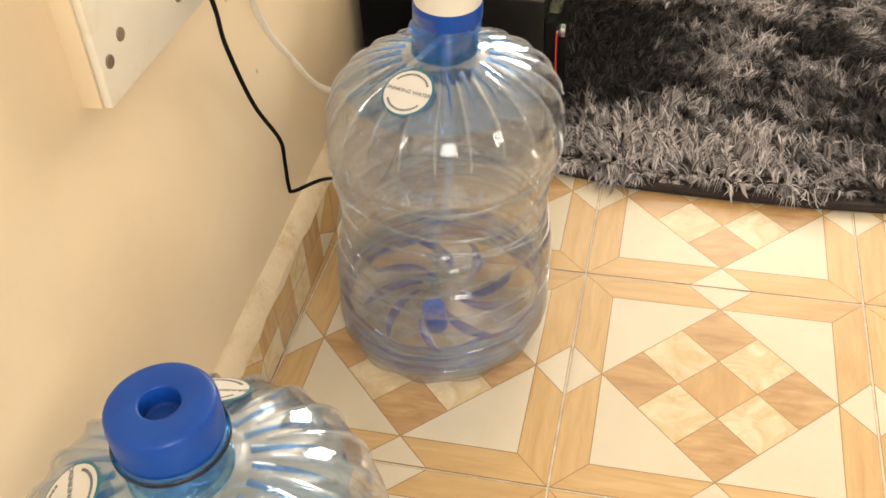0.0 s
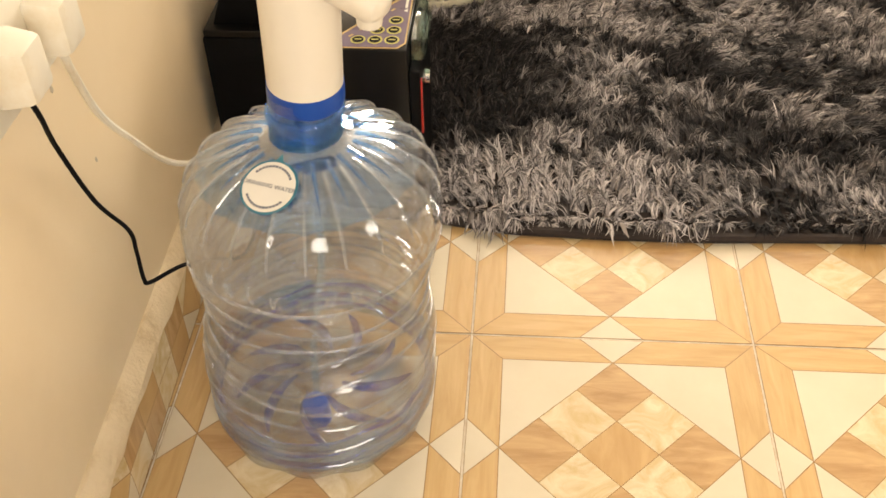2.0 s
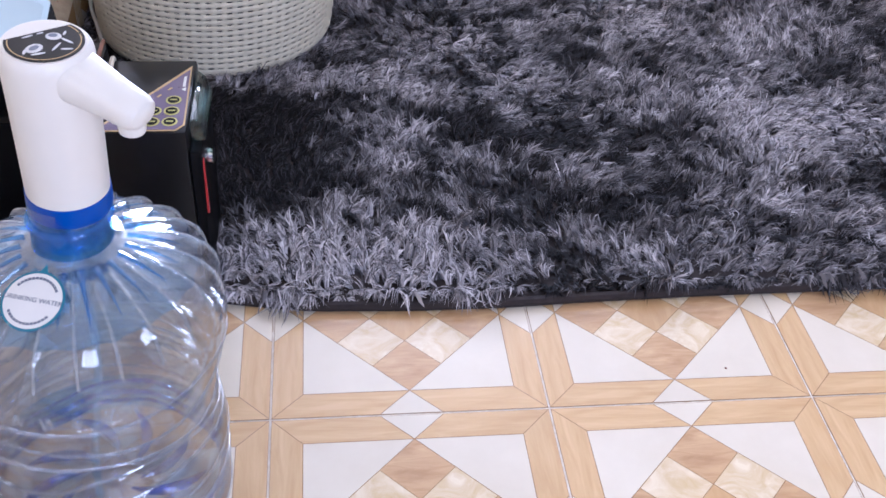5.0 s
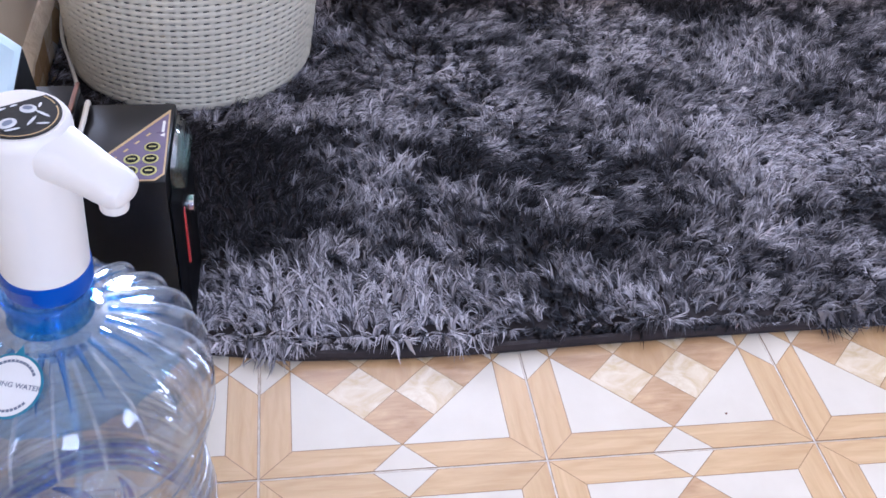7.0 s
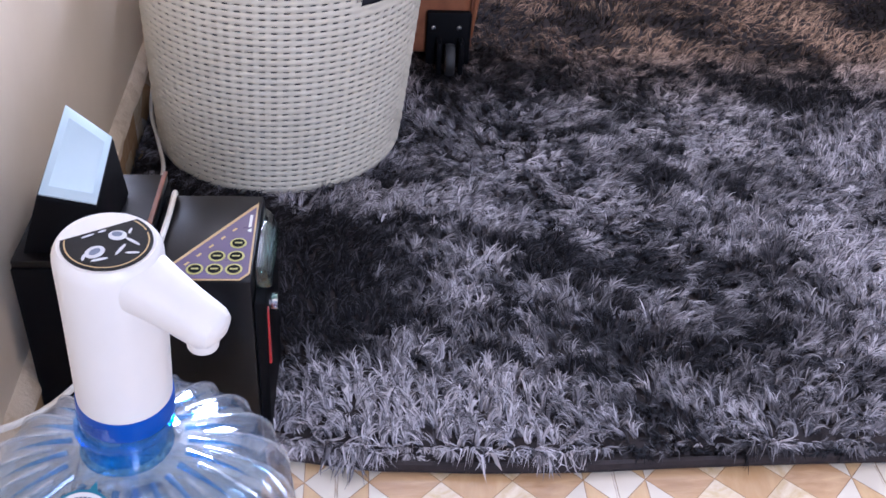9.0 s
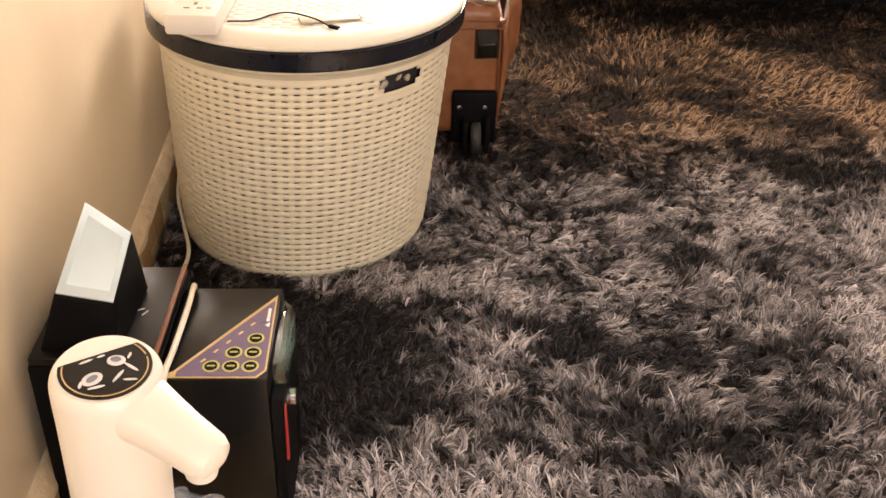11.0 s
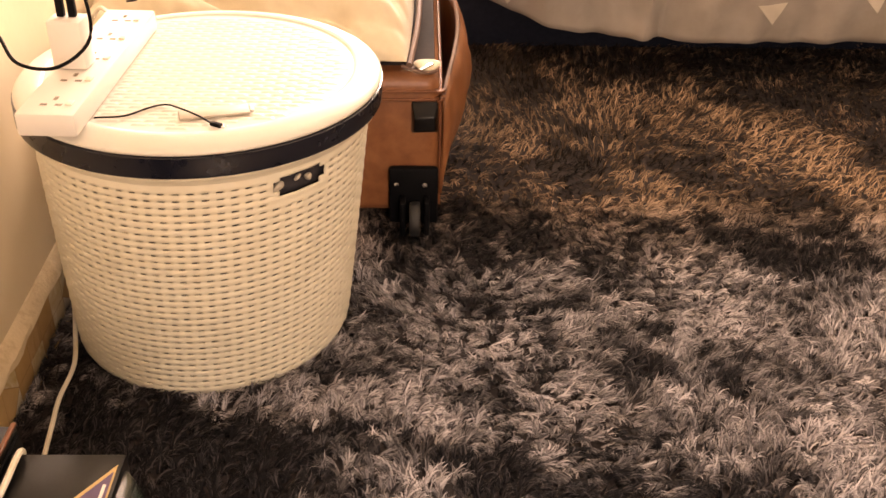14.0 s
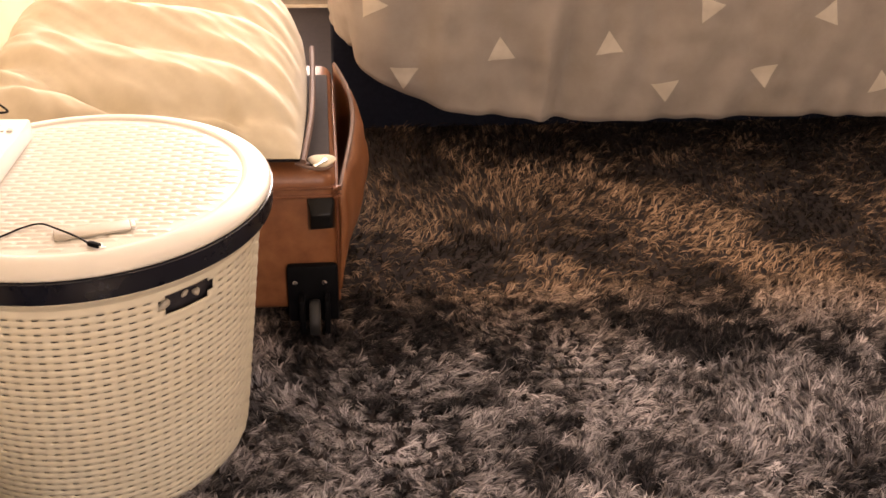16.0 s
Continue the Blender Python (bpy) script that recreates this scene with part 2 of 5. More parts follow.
M["putty"] = surface("tan_grey_plastic", (0.42, 0.37, 0.29), (0.50, 0.45, 0.36), 0.45, grain=30, relief=0.05)
M["rubber"] = surface("black_rubber", (0.012, 0.012, 0.012), (0.025, 0.025, 0.025), 0.6, grain=40, relief=0.2)
M["wheel_face"] = surface("worn_wheel_plastic", (0.16, 0.12, 0.08), (0.26, 0.20, 0.14), 0.5, grain=30, relief=0.1)


def shag_material():
    m = bpy.data.materials.new("grey_shag_pile")
    m.use_nodes = True
    nt = m.node_tree
    p = nt.nodes["Principled BSDF"]
    vec = coords(nt)
    # pile tone: mottling plus some shade put into the colour
    dye_shade = nt.nodes.new("ShaderNodeAttribute")
    dye_shade.attribute_name = "dye_shade"
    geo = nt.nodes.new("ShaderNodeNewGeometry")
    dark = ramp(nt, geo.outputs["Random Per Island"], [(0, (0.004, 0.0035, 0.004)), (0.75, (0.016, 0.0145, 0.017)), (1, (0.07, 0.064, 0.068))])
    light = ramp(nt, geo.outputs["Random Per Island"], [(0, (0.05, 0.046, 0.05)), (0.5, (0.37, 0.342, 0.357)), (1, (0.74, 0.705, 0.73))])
    f = ramp(nt, dye_shade.outputs["Fac"], [(0.30, (0, 0, 0)), (0.74, (1, 1, 1))])
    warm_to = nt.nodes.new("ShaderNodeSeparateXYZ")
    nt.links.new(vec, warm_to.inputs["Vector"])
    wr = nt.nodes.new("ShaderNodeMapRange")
    # browner towards the bed, and dimmed: the bed's shade put into the colour
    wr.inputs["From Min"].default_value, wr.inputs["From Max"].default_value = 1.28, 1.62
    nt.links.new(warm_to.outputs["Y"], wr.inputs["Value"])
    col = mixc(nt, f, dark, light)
    brown_bed_shade = mixc(nt, 1.0, col, (0.86, 0.62, 0.40), "MULTIPLY")
    nt.links.new(mixc(nt, wr.outputs["Result"], col, brown_bed_shade), p.inputs["Base Color"])
    p.inputs["Roughness"].default_value = 0.75
    p.inputs["Specular IOR Level"].default_value = 0.12
    p.inputs["Sheen Weight"].default_value = 0.04
    return m


M["shag"] = shag_material()


# ---- mesh helpers ----
def part(name, bm, material, parent=None, label="", smooth=True):
    """Links a bmesh as one mesh object under a thing or a part. material: a key of M or a list of keys."""
    me = bpy.data.meshes.new(name)
    bm.normal_update()
    bm.to_mesh(me)
    bm.free()
    for k in ([material] if isinstance(material, str) else material):
        me.materials.append(M[k])
    if smooth:
        me.polygons.foreach_set("use_smooth", [True] * len(me.polygons))
        me.set_sharp_from_angle(angle=radians(38))
    ob = new(name, me)
    if parent is not None:
        ob.parent = parent
    return tagged(ob, label) if label else ob


def thing(name, x, y, z, label, category, group="", rz=0.0):
    ob = new(name)
    ob.empty_display_size = 0.05
    ob.matrix_world = pose(x, y, z, 0, 0, rz)
    return tagged(ob, label, category, group)


def box(x0, x1, y0, y1, z0, z1, r=0.0, seg=2, bm=None):
    bm = bm or bmesh.new()
    g = bmesh.ops.create_cube(bm, size=1)
    bmesh.ops.transform(bm, matrix=Matrix.Translation(((x0 + x1) / 2, (y0 + y1) / 2, (z0 + z1) / 2)) @ Matrix.Diagonal((x1 - x0, y1 - y0, z1 - z0, 1)), verts=g["verts"])
    if r:
        edges = list({e for v in g["verts"] for e in v.link_edges})
        bmesh.ops.bevel(bm, geom=edges, offset=r, segments=seg, profile=0.5, affect="EDGES")
    return bm


def hexa(pts, r=0.0):
    """A block from its four lower and four upper corners, each going round the same way."""
    bm = bmesh.new()
    v = [bm.verts.new(p) for p in pts]
    for f in ((3, 2, 1, 0), (4, 5, 6, 7), (0, 1, 5, 4), (1, 2, 6, 5), (2, 3, 7, 6), (3, 0, 4, 7)):
        bm.faces.new([v[i] for i in f])
    if r:
        bmesh.ops.bevel(bm, geom=bm.edges[:], offset=r, segments=2, profile=0.5, affect="EDGES")
    return bm


def catmull(pts, n):
    pts = [Vector(p) for p in pts]
    pts = [2 * pts[0] - pts[1]] + pts + [2 * pts[-1] - pts[-2]]
    out = []
    for i in range(1, len(pts) - 2):
        a, b, c, d = pts[i - 1:i + 3]
        for k in range(n):
            t = k / n
            out.append(0.5 * (2 * b + (c - a) * t + (2 * a - 5 * b + 4 * c - d) * t * t + (3 * b - a - 3 * c + d) * t ** 3))
    return out + [pts[-2]]


def lathe(profile, n=64, wobble=None, close=False):
    """Turns (radius, height) round z. wobble(angle, radius, height) gives a new radius."""
    bm = bmesh.new()
    rings = []
    for r, z in profile:
        ring = []
        for k in range(n):
            a = 2 * math.pi * k / n
            rr = wobble(a, r, z) if wobble else r
            ring.append(bm.verts.new((rr * math.cos(a), rr * math.sin(a), z)))
        rings.append(ring)
    for r0, r1 in zip(rings, rings[1:] + ([rings[0]] if close else [])):
        for k in range(n):
            bm.faces.new((r0[k], r0[(k + 1) % n], r1[(k + 1) % n], r1[k]))
    if not close:
        for ring, flip in ((rings[0], True), (rings[-1], False)):
            if profile[0 if flip else -1][0] > 1e-4:
                continue
            bmesh.ops.pointmerge(bm, verts=ring, merge_co=(0, 0, ring[0].co.z))
    return bm


def fine_profile(pts, n=4):
    return [(max(p.x, 0), p.y) for p in catmull([(r, z, 0) for r, z in pts], n)]


def tube(pts, r, n=8, smooth=6, bm=None, taper=None):
    bm = bm or bmesh.new()
    line = catmull(pts, smooth) if smooth > 1 else [Vector(p) for p in pts]
    up, prev = Vector((0.13, 0.31, 0.94)), None
    for i, p in enumerate(line):
        d = (line[min(i + 1, len(line) - 1)] - line[max(i - 1, 0)]).normalized()
        s = d.cross(up).normalized()
        u = s.cross(d)
        rr = r * (taper(i / (len(line) - 1)) if taper else 1)
        ring = [bm.verts.new(p + rr * (math.cos(2 * math.pi * k / n) * s + math.sin(2 * math.pi * k / n) * u)) for k in range(n)]
        if prev:
            for k in range(n):
                bm.faces.new((prev[k], prev[(k + 1) % n], ring[(k + 1) % n], ring[k]))
        else:
            bm.faces.new(ring[::-1])
        prev = ring
    bm.faces.new(prev)
    bmesh.ops.recalc_face_normals(bm, faces=bm.faces[:])
    return bm


def moved(bm, m):
    bmesh.ops.transform(bm, matrix=m, verts=bm.verts[:])
    return bm


def prism(poly, z0, z1, bm=None, mat=0):
    bm = bm or bmesh.new()
    a = [bm.verts.new((x, y, z0)) for x, y in poly]
    b = [bm.verts.new((x, y, z1)) for x, y in poly]
    k = len(poly)
    fs = [bm.faces.new(a[::-1]), bm.faces.new(b)] + [bm.faces.new((a[i], a[(i + 1) % k], b[(i + 1) % k], b[i])) for i in range(k)]
    for f in fs:
        f.material_index = mat
    return bm


def disc_poly(r, n=40, x=0.0, y=0.0):
    return [(x + r * math.cos(2 * math.pi * k / n), y + r * math.sin(2 * math.pi * k / n)) for k in range(n)]


def lettering(name, words, size, material, parent, m, label=""):
    cu = bpy.data.curves.new(name, "FONT")
    cu.body, cu.size, cu.align_x, cu.align_y, cu.extrude = words, size, "CENTER", "CENTER", 0.0002
    tmp = bpy.data.objects.new(name, cu)
    scene.collection.objects.link(tmp)
    me = bpy.data.meshes.new_from_object(tmp.evaluated_get(bpy.context.evaluated_depsgraph_get()))
    bpy.data.objects.remove(tmp)
    me.materials.clear()
    me.materials.append(M[material])
    me.transform(m)
    ob = new(name, me)
    ob.parent = parent
    return tagged(ob, label) if label else ob


# ---- structure ----
def wall_x(y):
    """Where the west wall's face lies at y."""
    return WALL_X - WALL_TURN * y


WALL_RZ = math.degrees(math.atan(WALL_TURN))


def structure(name, bm, material, label):
    return tagged(part(name, bm, material, None, smooth=False), label, name.split("_")[0], kind="structure")


X0, X1, Y0, Y1, H, TH = ROOM_X0, ROOM_X1, ROOM_Y0, ROOM_Y1, ROOM_H, 0.15
structure("wall_west", box(-0.25, 0, Y0 - TH, Y1 + TH, -0.05, H), "wall", "smooth cream painted wall above tiled skirting").matrix_world = pose(WALL_X, 0, 0, 0, 0, WALL_RZ)
bm = box(X0, NWIN_X0, Y1, Y1 + TH, -0.05, H)
box(NWIN_X1, X1, Y1, Y1 + TH, -0.05, H, bm=bm)
box(NWIN_X0, NWIN_X1, Y1, Y1 + TH, -0.05, WIN_Z0, bm=bm)
box(NWIN_X0, NWIN_X1, Y1, Y1 + TH, WIN_Z1, H, bm=bm)
structure("wall_north", bm, "wall_plain", "pale painted wall with a window behind the bed")
# the opening in this wall is added for fill light
bm = box(X0, SWIN_X0, Y0 - TH, Y0, -0.05, H)
box(SWIN_X1, X1, Y0 - TH, Y0, -0.05, H, bm=bm)
box(SWIN_X0, SWIN_X1, Y0 - TH, Y0, -0.05, WIN_Z0, bm=bm)
box(SWIN_X0, SWIN_X1, Y0 - TH, Y0, WIN_Z1, H, bm=bm)
structure("wall_south", bm, "wall_plain", "pale painted wall with a window")
structure("wall_east", box(X1, X1 + TH, Y0 - TH, Y1 + TH, -0.05, H), "wall_plain", "pale painted plain wall")
structure("ceiling", box(X0 - TH, X1 + TH, Y0 - TH, Y1 + TH, H, H + 0.12), "ceiling", "white painted ceiling")
ground_bm = bmesh.new()
bmesh.ops.create_grid(ground_bm, x_segments=2, y_segments=2, size=400)
structure("ground", moved(ground_bm, Matrix.Translation((0, 0, -0.06))), "cement", "bare ground outside the house")


def window(name, m, half):
    w = tagged(new(name), "white framed window with clear panes", "window", kind="structure")
    w.matrix_world = m
    for y0, y1, z0, z1 in ((-half, half, WIN_Z0, WIN_Z0 + 0.05), (-half, half, WIN_Z1 - 0.05, WIN_Z1), (-half, 0.05 - half, WIN_Z0 + 0.05, WIN_Z1 - 0.05),
                           (half - 0.05, half, WIN_Z0 + 0.05, WIN_Z1 - 0.05), (-0.025, 0.025, WIN_Z0 + 0.05, WIN_Z1 - 0.05)):
        part("window_frame", box(-0.02, 0.02, y0, y1, z0, z1, 0.004), "frame_white", w)
    for y0, y1 in ((0.05 - half, -0.025), (0.025, half - 0.05)):
        part("pane", box(-0.003, 0.003, y0, y1, WIN_Z0 + 0.05, WIN_Z1 - 0.05), "glass", w).visible_shadow = False


window("window_1", pose((NWIN_X0 + NWIN_X1) / 2, Y1 + 0.11, 0, 0, 0, 90), (NWIN_X1 - NWIN_X0) / 2)
# unseen window, added to go with the fill lamp
window("window_2", pose((SWIN_X0 + SWIN_X1) / 2, Y0 - 0.11, 0, 0, 0, -90), (SWIN_X1 - SWIN_X0) / 2)
floor = structure("floor", box(X0, X1, Y0, Y1, -0.05, -0.0004), "grout", "glazed parquet-pattern ceramic floor tiles with thin joints")

# skirting: cut tiles set upright, with a cement fillet over them
SK_T, SK_H, CAP_H = 0.018, 0.106, 0.024
skirting = tagged(new("baseboard"), "skirting of cut patterned tiles under a rough cement fillet", "baseboard", kind="structure")
skirting.matrix_world = pose(WALL_X, 0, 0, 0, 0, WALL_RZ)
rng = np.random.default_rng(4)
bm = bmesh.new()
prev = None
for k in range(200):
    y = Y0 + (Y1 - Y0) * k / 199
    j1, j2 = rng.normal(0, 0.0014), rng.normal(0, 0.0022)
    row = [bm.verts.new(p) for p in ((0, y, SK_H), (SK_T + 0.004 + j1, y, SK_H - 0.004 + j2), (SK_T + 0.003 + j1, y, SK_H + 0.006), (0.0045 + j1 * 0.5, y, SK_H + CAP_H + j2), (0, y, SK_H + CAP_H + 0.002))]
    if prev:
        for a in range(4):
            bm.faces.new((prev[a], prev[a + 1], row[a + 1], row[a]))
    prev = row
part("cement_fillet", bm, "cement", skirting, "uneven cream painted cement fillet")

# ---- rug ----
RUG_X0, RUG_X1, RUG_Y0, RUG_Y1 = -0.490, 2.55, 0.232, 4.00
rug = thing("shag_rug", 0, 0, 0, "dark grey shaggy rug with a dark bound edge on tiles", "rug")


def rug_edge(x):
    """Where the rug's near edge lies; it is not quite straight."""
    return np.interp(x, (-0.4, -0.1, 0.05, 0.2, 0.35, 0.5, 0.7, 1.05, 2.6), (0.262, 0.250, 0.224, 0.217, 0.217, 0.224, 0.230, 0.234, 0.240))


edge_x = np.linspace(wall_x(0.25) + 0.03, RUG_X1, 40)
bm = prism([(x, float(rug_edge(x))) for x in edge_x] + [(RUG_X1, RUG_Y1), (wall_x(RUG_Y1) + 0.03, RUG_Y1)], 0.001, 0.012)
part("backing", bm, "rug_base", rug, "dark rug backing", smooth=False)
part("bound_edge", tube([(x, float(rug_edge(x)), 0.009) for x in edge_x], 0.0085, 8, 3), "rug_base", rug, "dark brown bound edge")


# where the pile is lighter (above zero) or darker, mottling and shade together: x, y, reach, strength
# dark blobs beside the amplifier and the basket paint their shade
DYE_SHADE = [(-0.07, 0.55, 0.13, -0.55), (-0.03, 0.76, 0.11, -0.35), (-0.25, 0.75, 0.20, -0.6), (0.02, 0.31, 0.12, 0.45), (0.27, 0.29, 0.12, 0.40), (0.28, 1.06, 0.13, 0.30),
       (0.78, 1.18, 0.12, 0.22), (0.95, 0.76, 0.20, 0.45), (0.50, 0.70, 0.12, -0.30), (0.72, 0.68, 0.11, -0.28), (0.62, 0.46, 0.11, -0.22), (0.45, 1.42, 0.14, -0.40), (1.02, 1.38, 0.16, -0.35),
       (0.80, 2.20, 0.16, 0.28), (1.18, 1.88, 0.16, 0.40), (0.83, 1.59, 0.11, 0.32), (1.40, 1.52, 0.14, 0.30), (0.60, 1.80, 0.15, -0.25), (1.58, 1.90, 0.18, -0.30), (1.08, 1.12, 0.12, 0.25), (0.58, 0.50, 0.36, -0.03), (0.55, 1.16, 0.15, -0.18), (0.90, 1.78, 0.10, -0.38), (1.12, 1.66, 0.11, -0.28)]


def lattice(x, y, size, g):
    """Smooth random field over the rug, about -1 to 1, with patches of the given size."""
    t = g.normal(0, 0.6, (260, 260))
    u, w = x / size + 60, y / size + 20
    i, j = np.floor(u).astype(int), np.floor(w).astype(int)
    a, b = u - i, w - j
    a, b = a * a * (3 - 2 * a), b * b * (3 - 2 * b)
    return (t[i, j] * (1 - a) + t[i + 1, j] * a) * (1 - b) + (t[i, j + 1] * (1 - a) + t[i + 1, j + 1] * a) * b


def dye_shade_of(x, y):
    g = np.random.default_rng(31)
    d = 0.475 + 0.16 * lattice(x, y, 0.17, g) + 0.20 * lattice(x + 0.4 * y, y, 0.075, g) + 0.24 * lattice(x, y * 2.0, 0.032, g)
    for bx, by, reach, strength in DYE_SHADE:
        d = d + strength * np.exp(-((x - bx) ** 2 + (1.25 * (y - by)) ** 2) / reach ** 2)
    # last term paints the bed's shade onto the pile below it
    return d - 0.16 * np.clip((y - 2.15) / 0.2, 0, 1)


def shag(n, seed):
    """Pile in curled, tapered locks: each is a narrow ribbon of four stations and a tip."""
    g = np.random.default_rng(seed)
    pick = g.random(n)
    u, w_ = g.random(n), g.random(n)
    near = pick < 0.80
    y = np.where(near, RUG_Y0 + 0.006 + (1.60 - RUG_Y0) * u, 1.55 + (2.65 - 1.55) * u)
    x = np.where(near, RUG_X0 + 0.01 + (1.55 - RUG_X0) * w_, np.where(pick < 0.86, 1.5 + 0.7 * w_, RUG_X0 + 0.01 + (2.1 - RUG_X0) * w_))
    y = np.where((pick >= 0.80) & (pick < 0.86), RUG_Y0 + 0.006 + (1.60 - RUG_Y0) * u, y)
    near_edge = rug_edge(x)
    y = np.maximum(y, near_edge + 0.005)
    ang = 2.0 * np.sin(2.3 * x + 1.1 * np.sin(2.9 * y)) + 1.5 * np.sin(3.1 * y + 1.3 * np.sin(3.7 * x)) + 0.9 * np.sin(11 * x + 7 * y) + g.normal(0, 0.20, n) - 1.0
    cell = 0.019
    sx, sy = x + 0.010 * np.sin(31 * y + 9 * x), y + 0.010 * np.sin(27 * x - 12 * y)
    ci, cj = np.floor(sx / cell).astype(int) + 40, np.floor(sy / cell).astype(int) + 10
    ca, cl, cox, coy = (g.normal(0, 1, (300, 220)) for _ in range(4))
    ang = ang + 0.60 * ca[ci, cj]
    mx, my = (ci - 40 + 0.5 + 0.22 * cox[ci, cj]) * cell, (cj - 10 + 0.5 + 0.22 * coy[ci, cj]) * cell
    x, y = x + 0.52 * (mx - x), np.maximum(y + 0.52 * (my - y), near_edge + 0.004)
    lean = np.clip(1.08 + 0.24 * cl[ci, cj] + g.normal(0, 0.16, n), 0.1, 1.4)
    ln = np.clip(g.normal(0.036, 0.007, n), 0.020, 0.056)
    edge = y < near_edge + 0.036
    tuft = np.sin(19 * x + 2) + np.sin(43 * x) + 0.6 * np.sin(7 * x)
    ang = np.where(edge, -math.pi / 2 + g.normal(0, 0.5, n), ang)
    ln = np.where(edge, ln * np.clip(1.0 + 0.35 * tuft, 0.5, 1.5), ln)
    curl = 0.70 * g.normal(0, 1, (300, 220))[ci, cj] + g.normal(0, 0.45, n)
    wd = g.uniform(0.0008, 0.0016, n)
    v = np.empty((n, 9, 3), np.float32)
    px, py, pz = x.copy(), y.copy(), np.full(n, 0.008)
    a, tilt = ang.copy(), lean * 0.35
    for k in range(4):
        cx, cy = -np.sin(a), np.cos(a)
        ww = wd * (0.75, 1.0, 0.95, 0.62)[k]
        v[:, 2 * k] = np.stack((px - cx * ww, py - cy * ww, pz - 0.3 * ww), 1)
        v[:, 2 * k + 1] = np.stack((px + cx * ww, py + cy * ww, pz + 0.3 * ww), 1)
        step = ln * 0.25
        px, py, pz = px + np.cos(a) * np.sin(tilt) * step, py + np.sin(a) * np.sin(tilt) * step, pz + np.cos(tilt) * step * 0.9
        a, tilt = a + curl * 0.45, tilt + lean * 0.42
    v[:, 8] = np.stack((px, py, pz), 1)
    over = v[..., 1] < near_edge[:, None] - 0.002
    v[..., 2] = np.where(over, np.minimum(v[..., 2], 0.020 + 0.35 * (v[..., 1] - near_edge[:, None])), v[..., 2])
    v[..., 2] = np.maximum(v[..., 2], 0.003)
    v[..., 0] = np.maximum(v[..., 0], WALL_X - WALL_TURN * v[..., 1] + 0.023)
    loops = np.array([[0, 1, 3, 2, 2, 3, 5, 4, 4, 5, 7, 6, 6, 7, 8]])
    me = bpy.data.meshes.new("pile_layer")
    me.vertices.add(n * 9)
    me.vertices.foreach_set("co", v.ravel())
    idx = (np.arange(n)[:, None] * 9 + loops).ravel()
    me.loops.add(n * 15)
    me.loops.foreach_set("vertex_index", idx.astype(np.int32))
    me.polygons.add(n * 4)
    st = (np.arange(n)[:, None] * 15 + np.array([[0, 4, 8, 12]])).ravel()
    me.polygons.foreach_set("loop_start", st.astype(np.int32))
    me.update(calc_edges=True)
    me.validate()
    shade = me.attributes.new("dye_shade", "FLOAT", "POINT")
    shade.data.foreach_set("value", np.repeat(np.clip(dye_shade_of(x, y), 0, 1), 9).astype(np.float32))
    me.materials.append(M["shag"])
    ob = new("pile_layer", me)
    ob.parent = rug
    return tagged(ob, "long mottled grey pile in matted locks", kind="stuff")


shag(335000, 7)

# ---- water bottles ----
BOTTLE = fine_profile([(0, 0.016), (0.05, 0.012), (0.095, 0.002), (0.120, 0.003), (0.135, 0.02), (0.141, 0.055), (0.1415, 0.11), (0.1385, 0.165), (0.132, 0.205), (0.1295, 0.245), (0.133, 0.285),
                       (0.138, 0.320), (0.1405, 0.352), (0.1385, 0.382), (0.131, 0.408), (0.115, 0.431), (0.090, 0.449), (0.064, 0.460), (0.047, 0.465), (0.038, 0.470)], 9)
RIBS = [(0.050, 0.0035, 0.0036), (0.082, 0.0035, 0.0036), (0.115, 0.004, 0.0040), (0.150, 0.004, 0.0042), (0.185, 0.004, 0.0045), (0.218, 0.004, 0.0045), (0.252, 0.004, 0.0045), (0.284, 0.004, 0.0042), (0.316, 0.0035, 0.0036)]


def bottle_wobble(a, r, z):
    if z > 0.375:
        k = min(1, (z - 0.375) / 0.055) * min(1, max(0, (0.469 - z) / 0.012))
        return r * (1 + 0.042 * k * (1 - abs(math.sin(11 * a)) ** 0.7 - 0.35))
    if z < 0.045:
        return r * (1 + 0.02 * math.cos(12 * a) * min(1, (0.045 - z) / 0.03)) if r > 0.03 else r
    d = 0.0
    for i, (h, w, amp) in enumerate(RIBS):
        hh = h + 0.010 * math.sin(a * (1 + i % 2) + i * 1.9) + 0.004 * math.sin(3 * a + i)
        d -= amp * math.exp(-((z - hh) / w) ** 2)
    return r + d + 0.0012 * math.sin(4 * a + 40 * z)


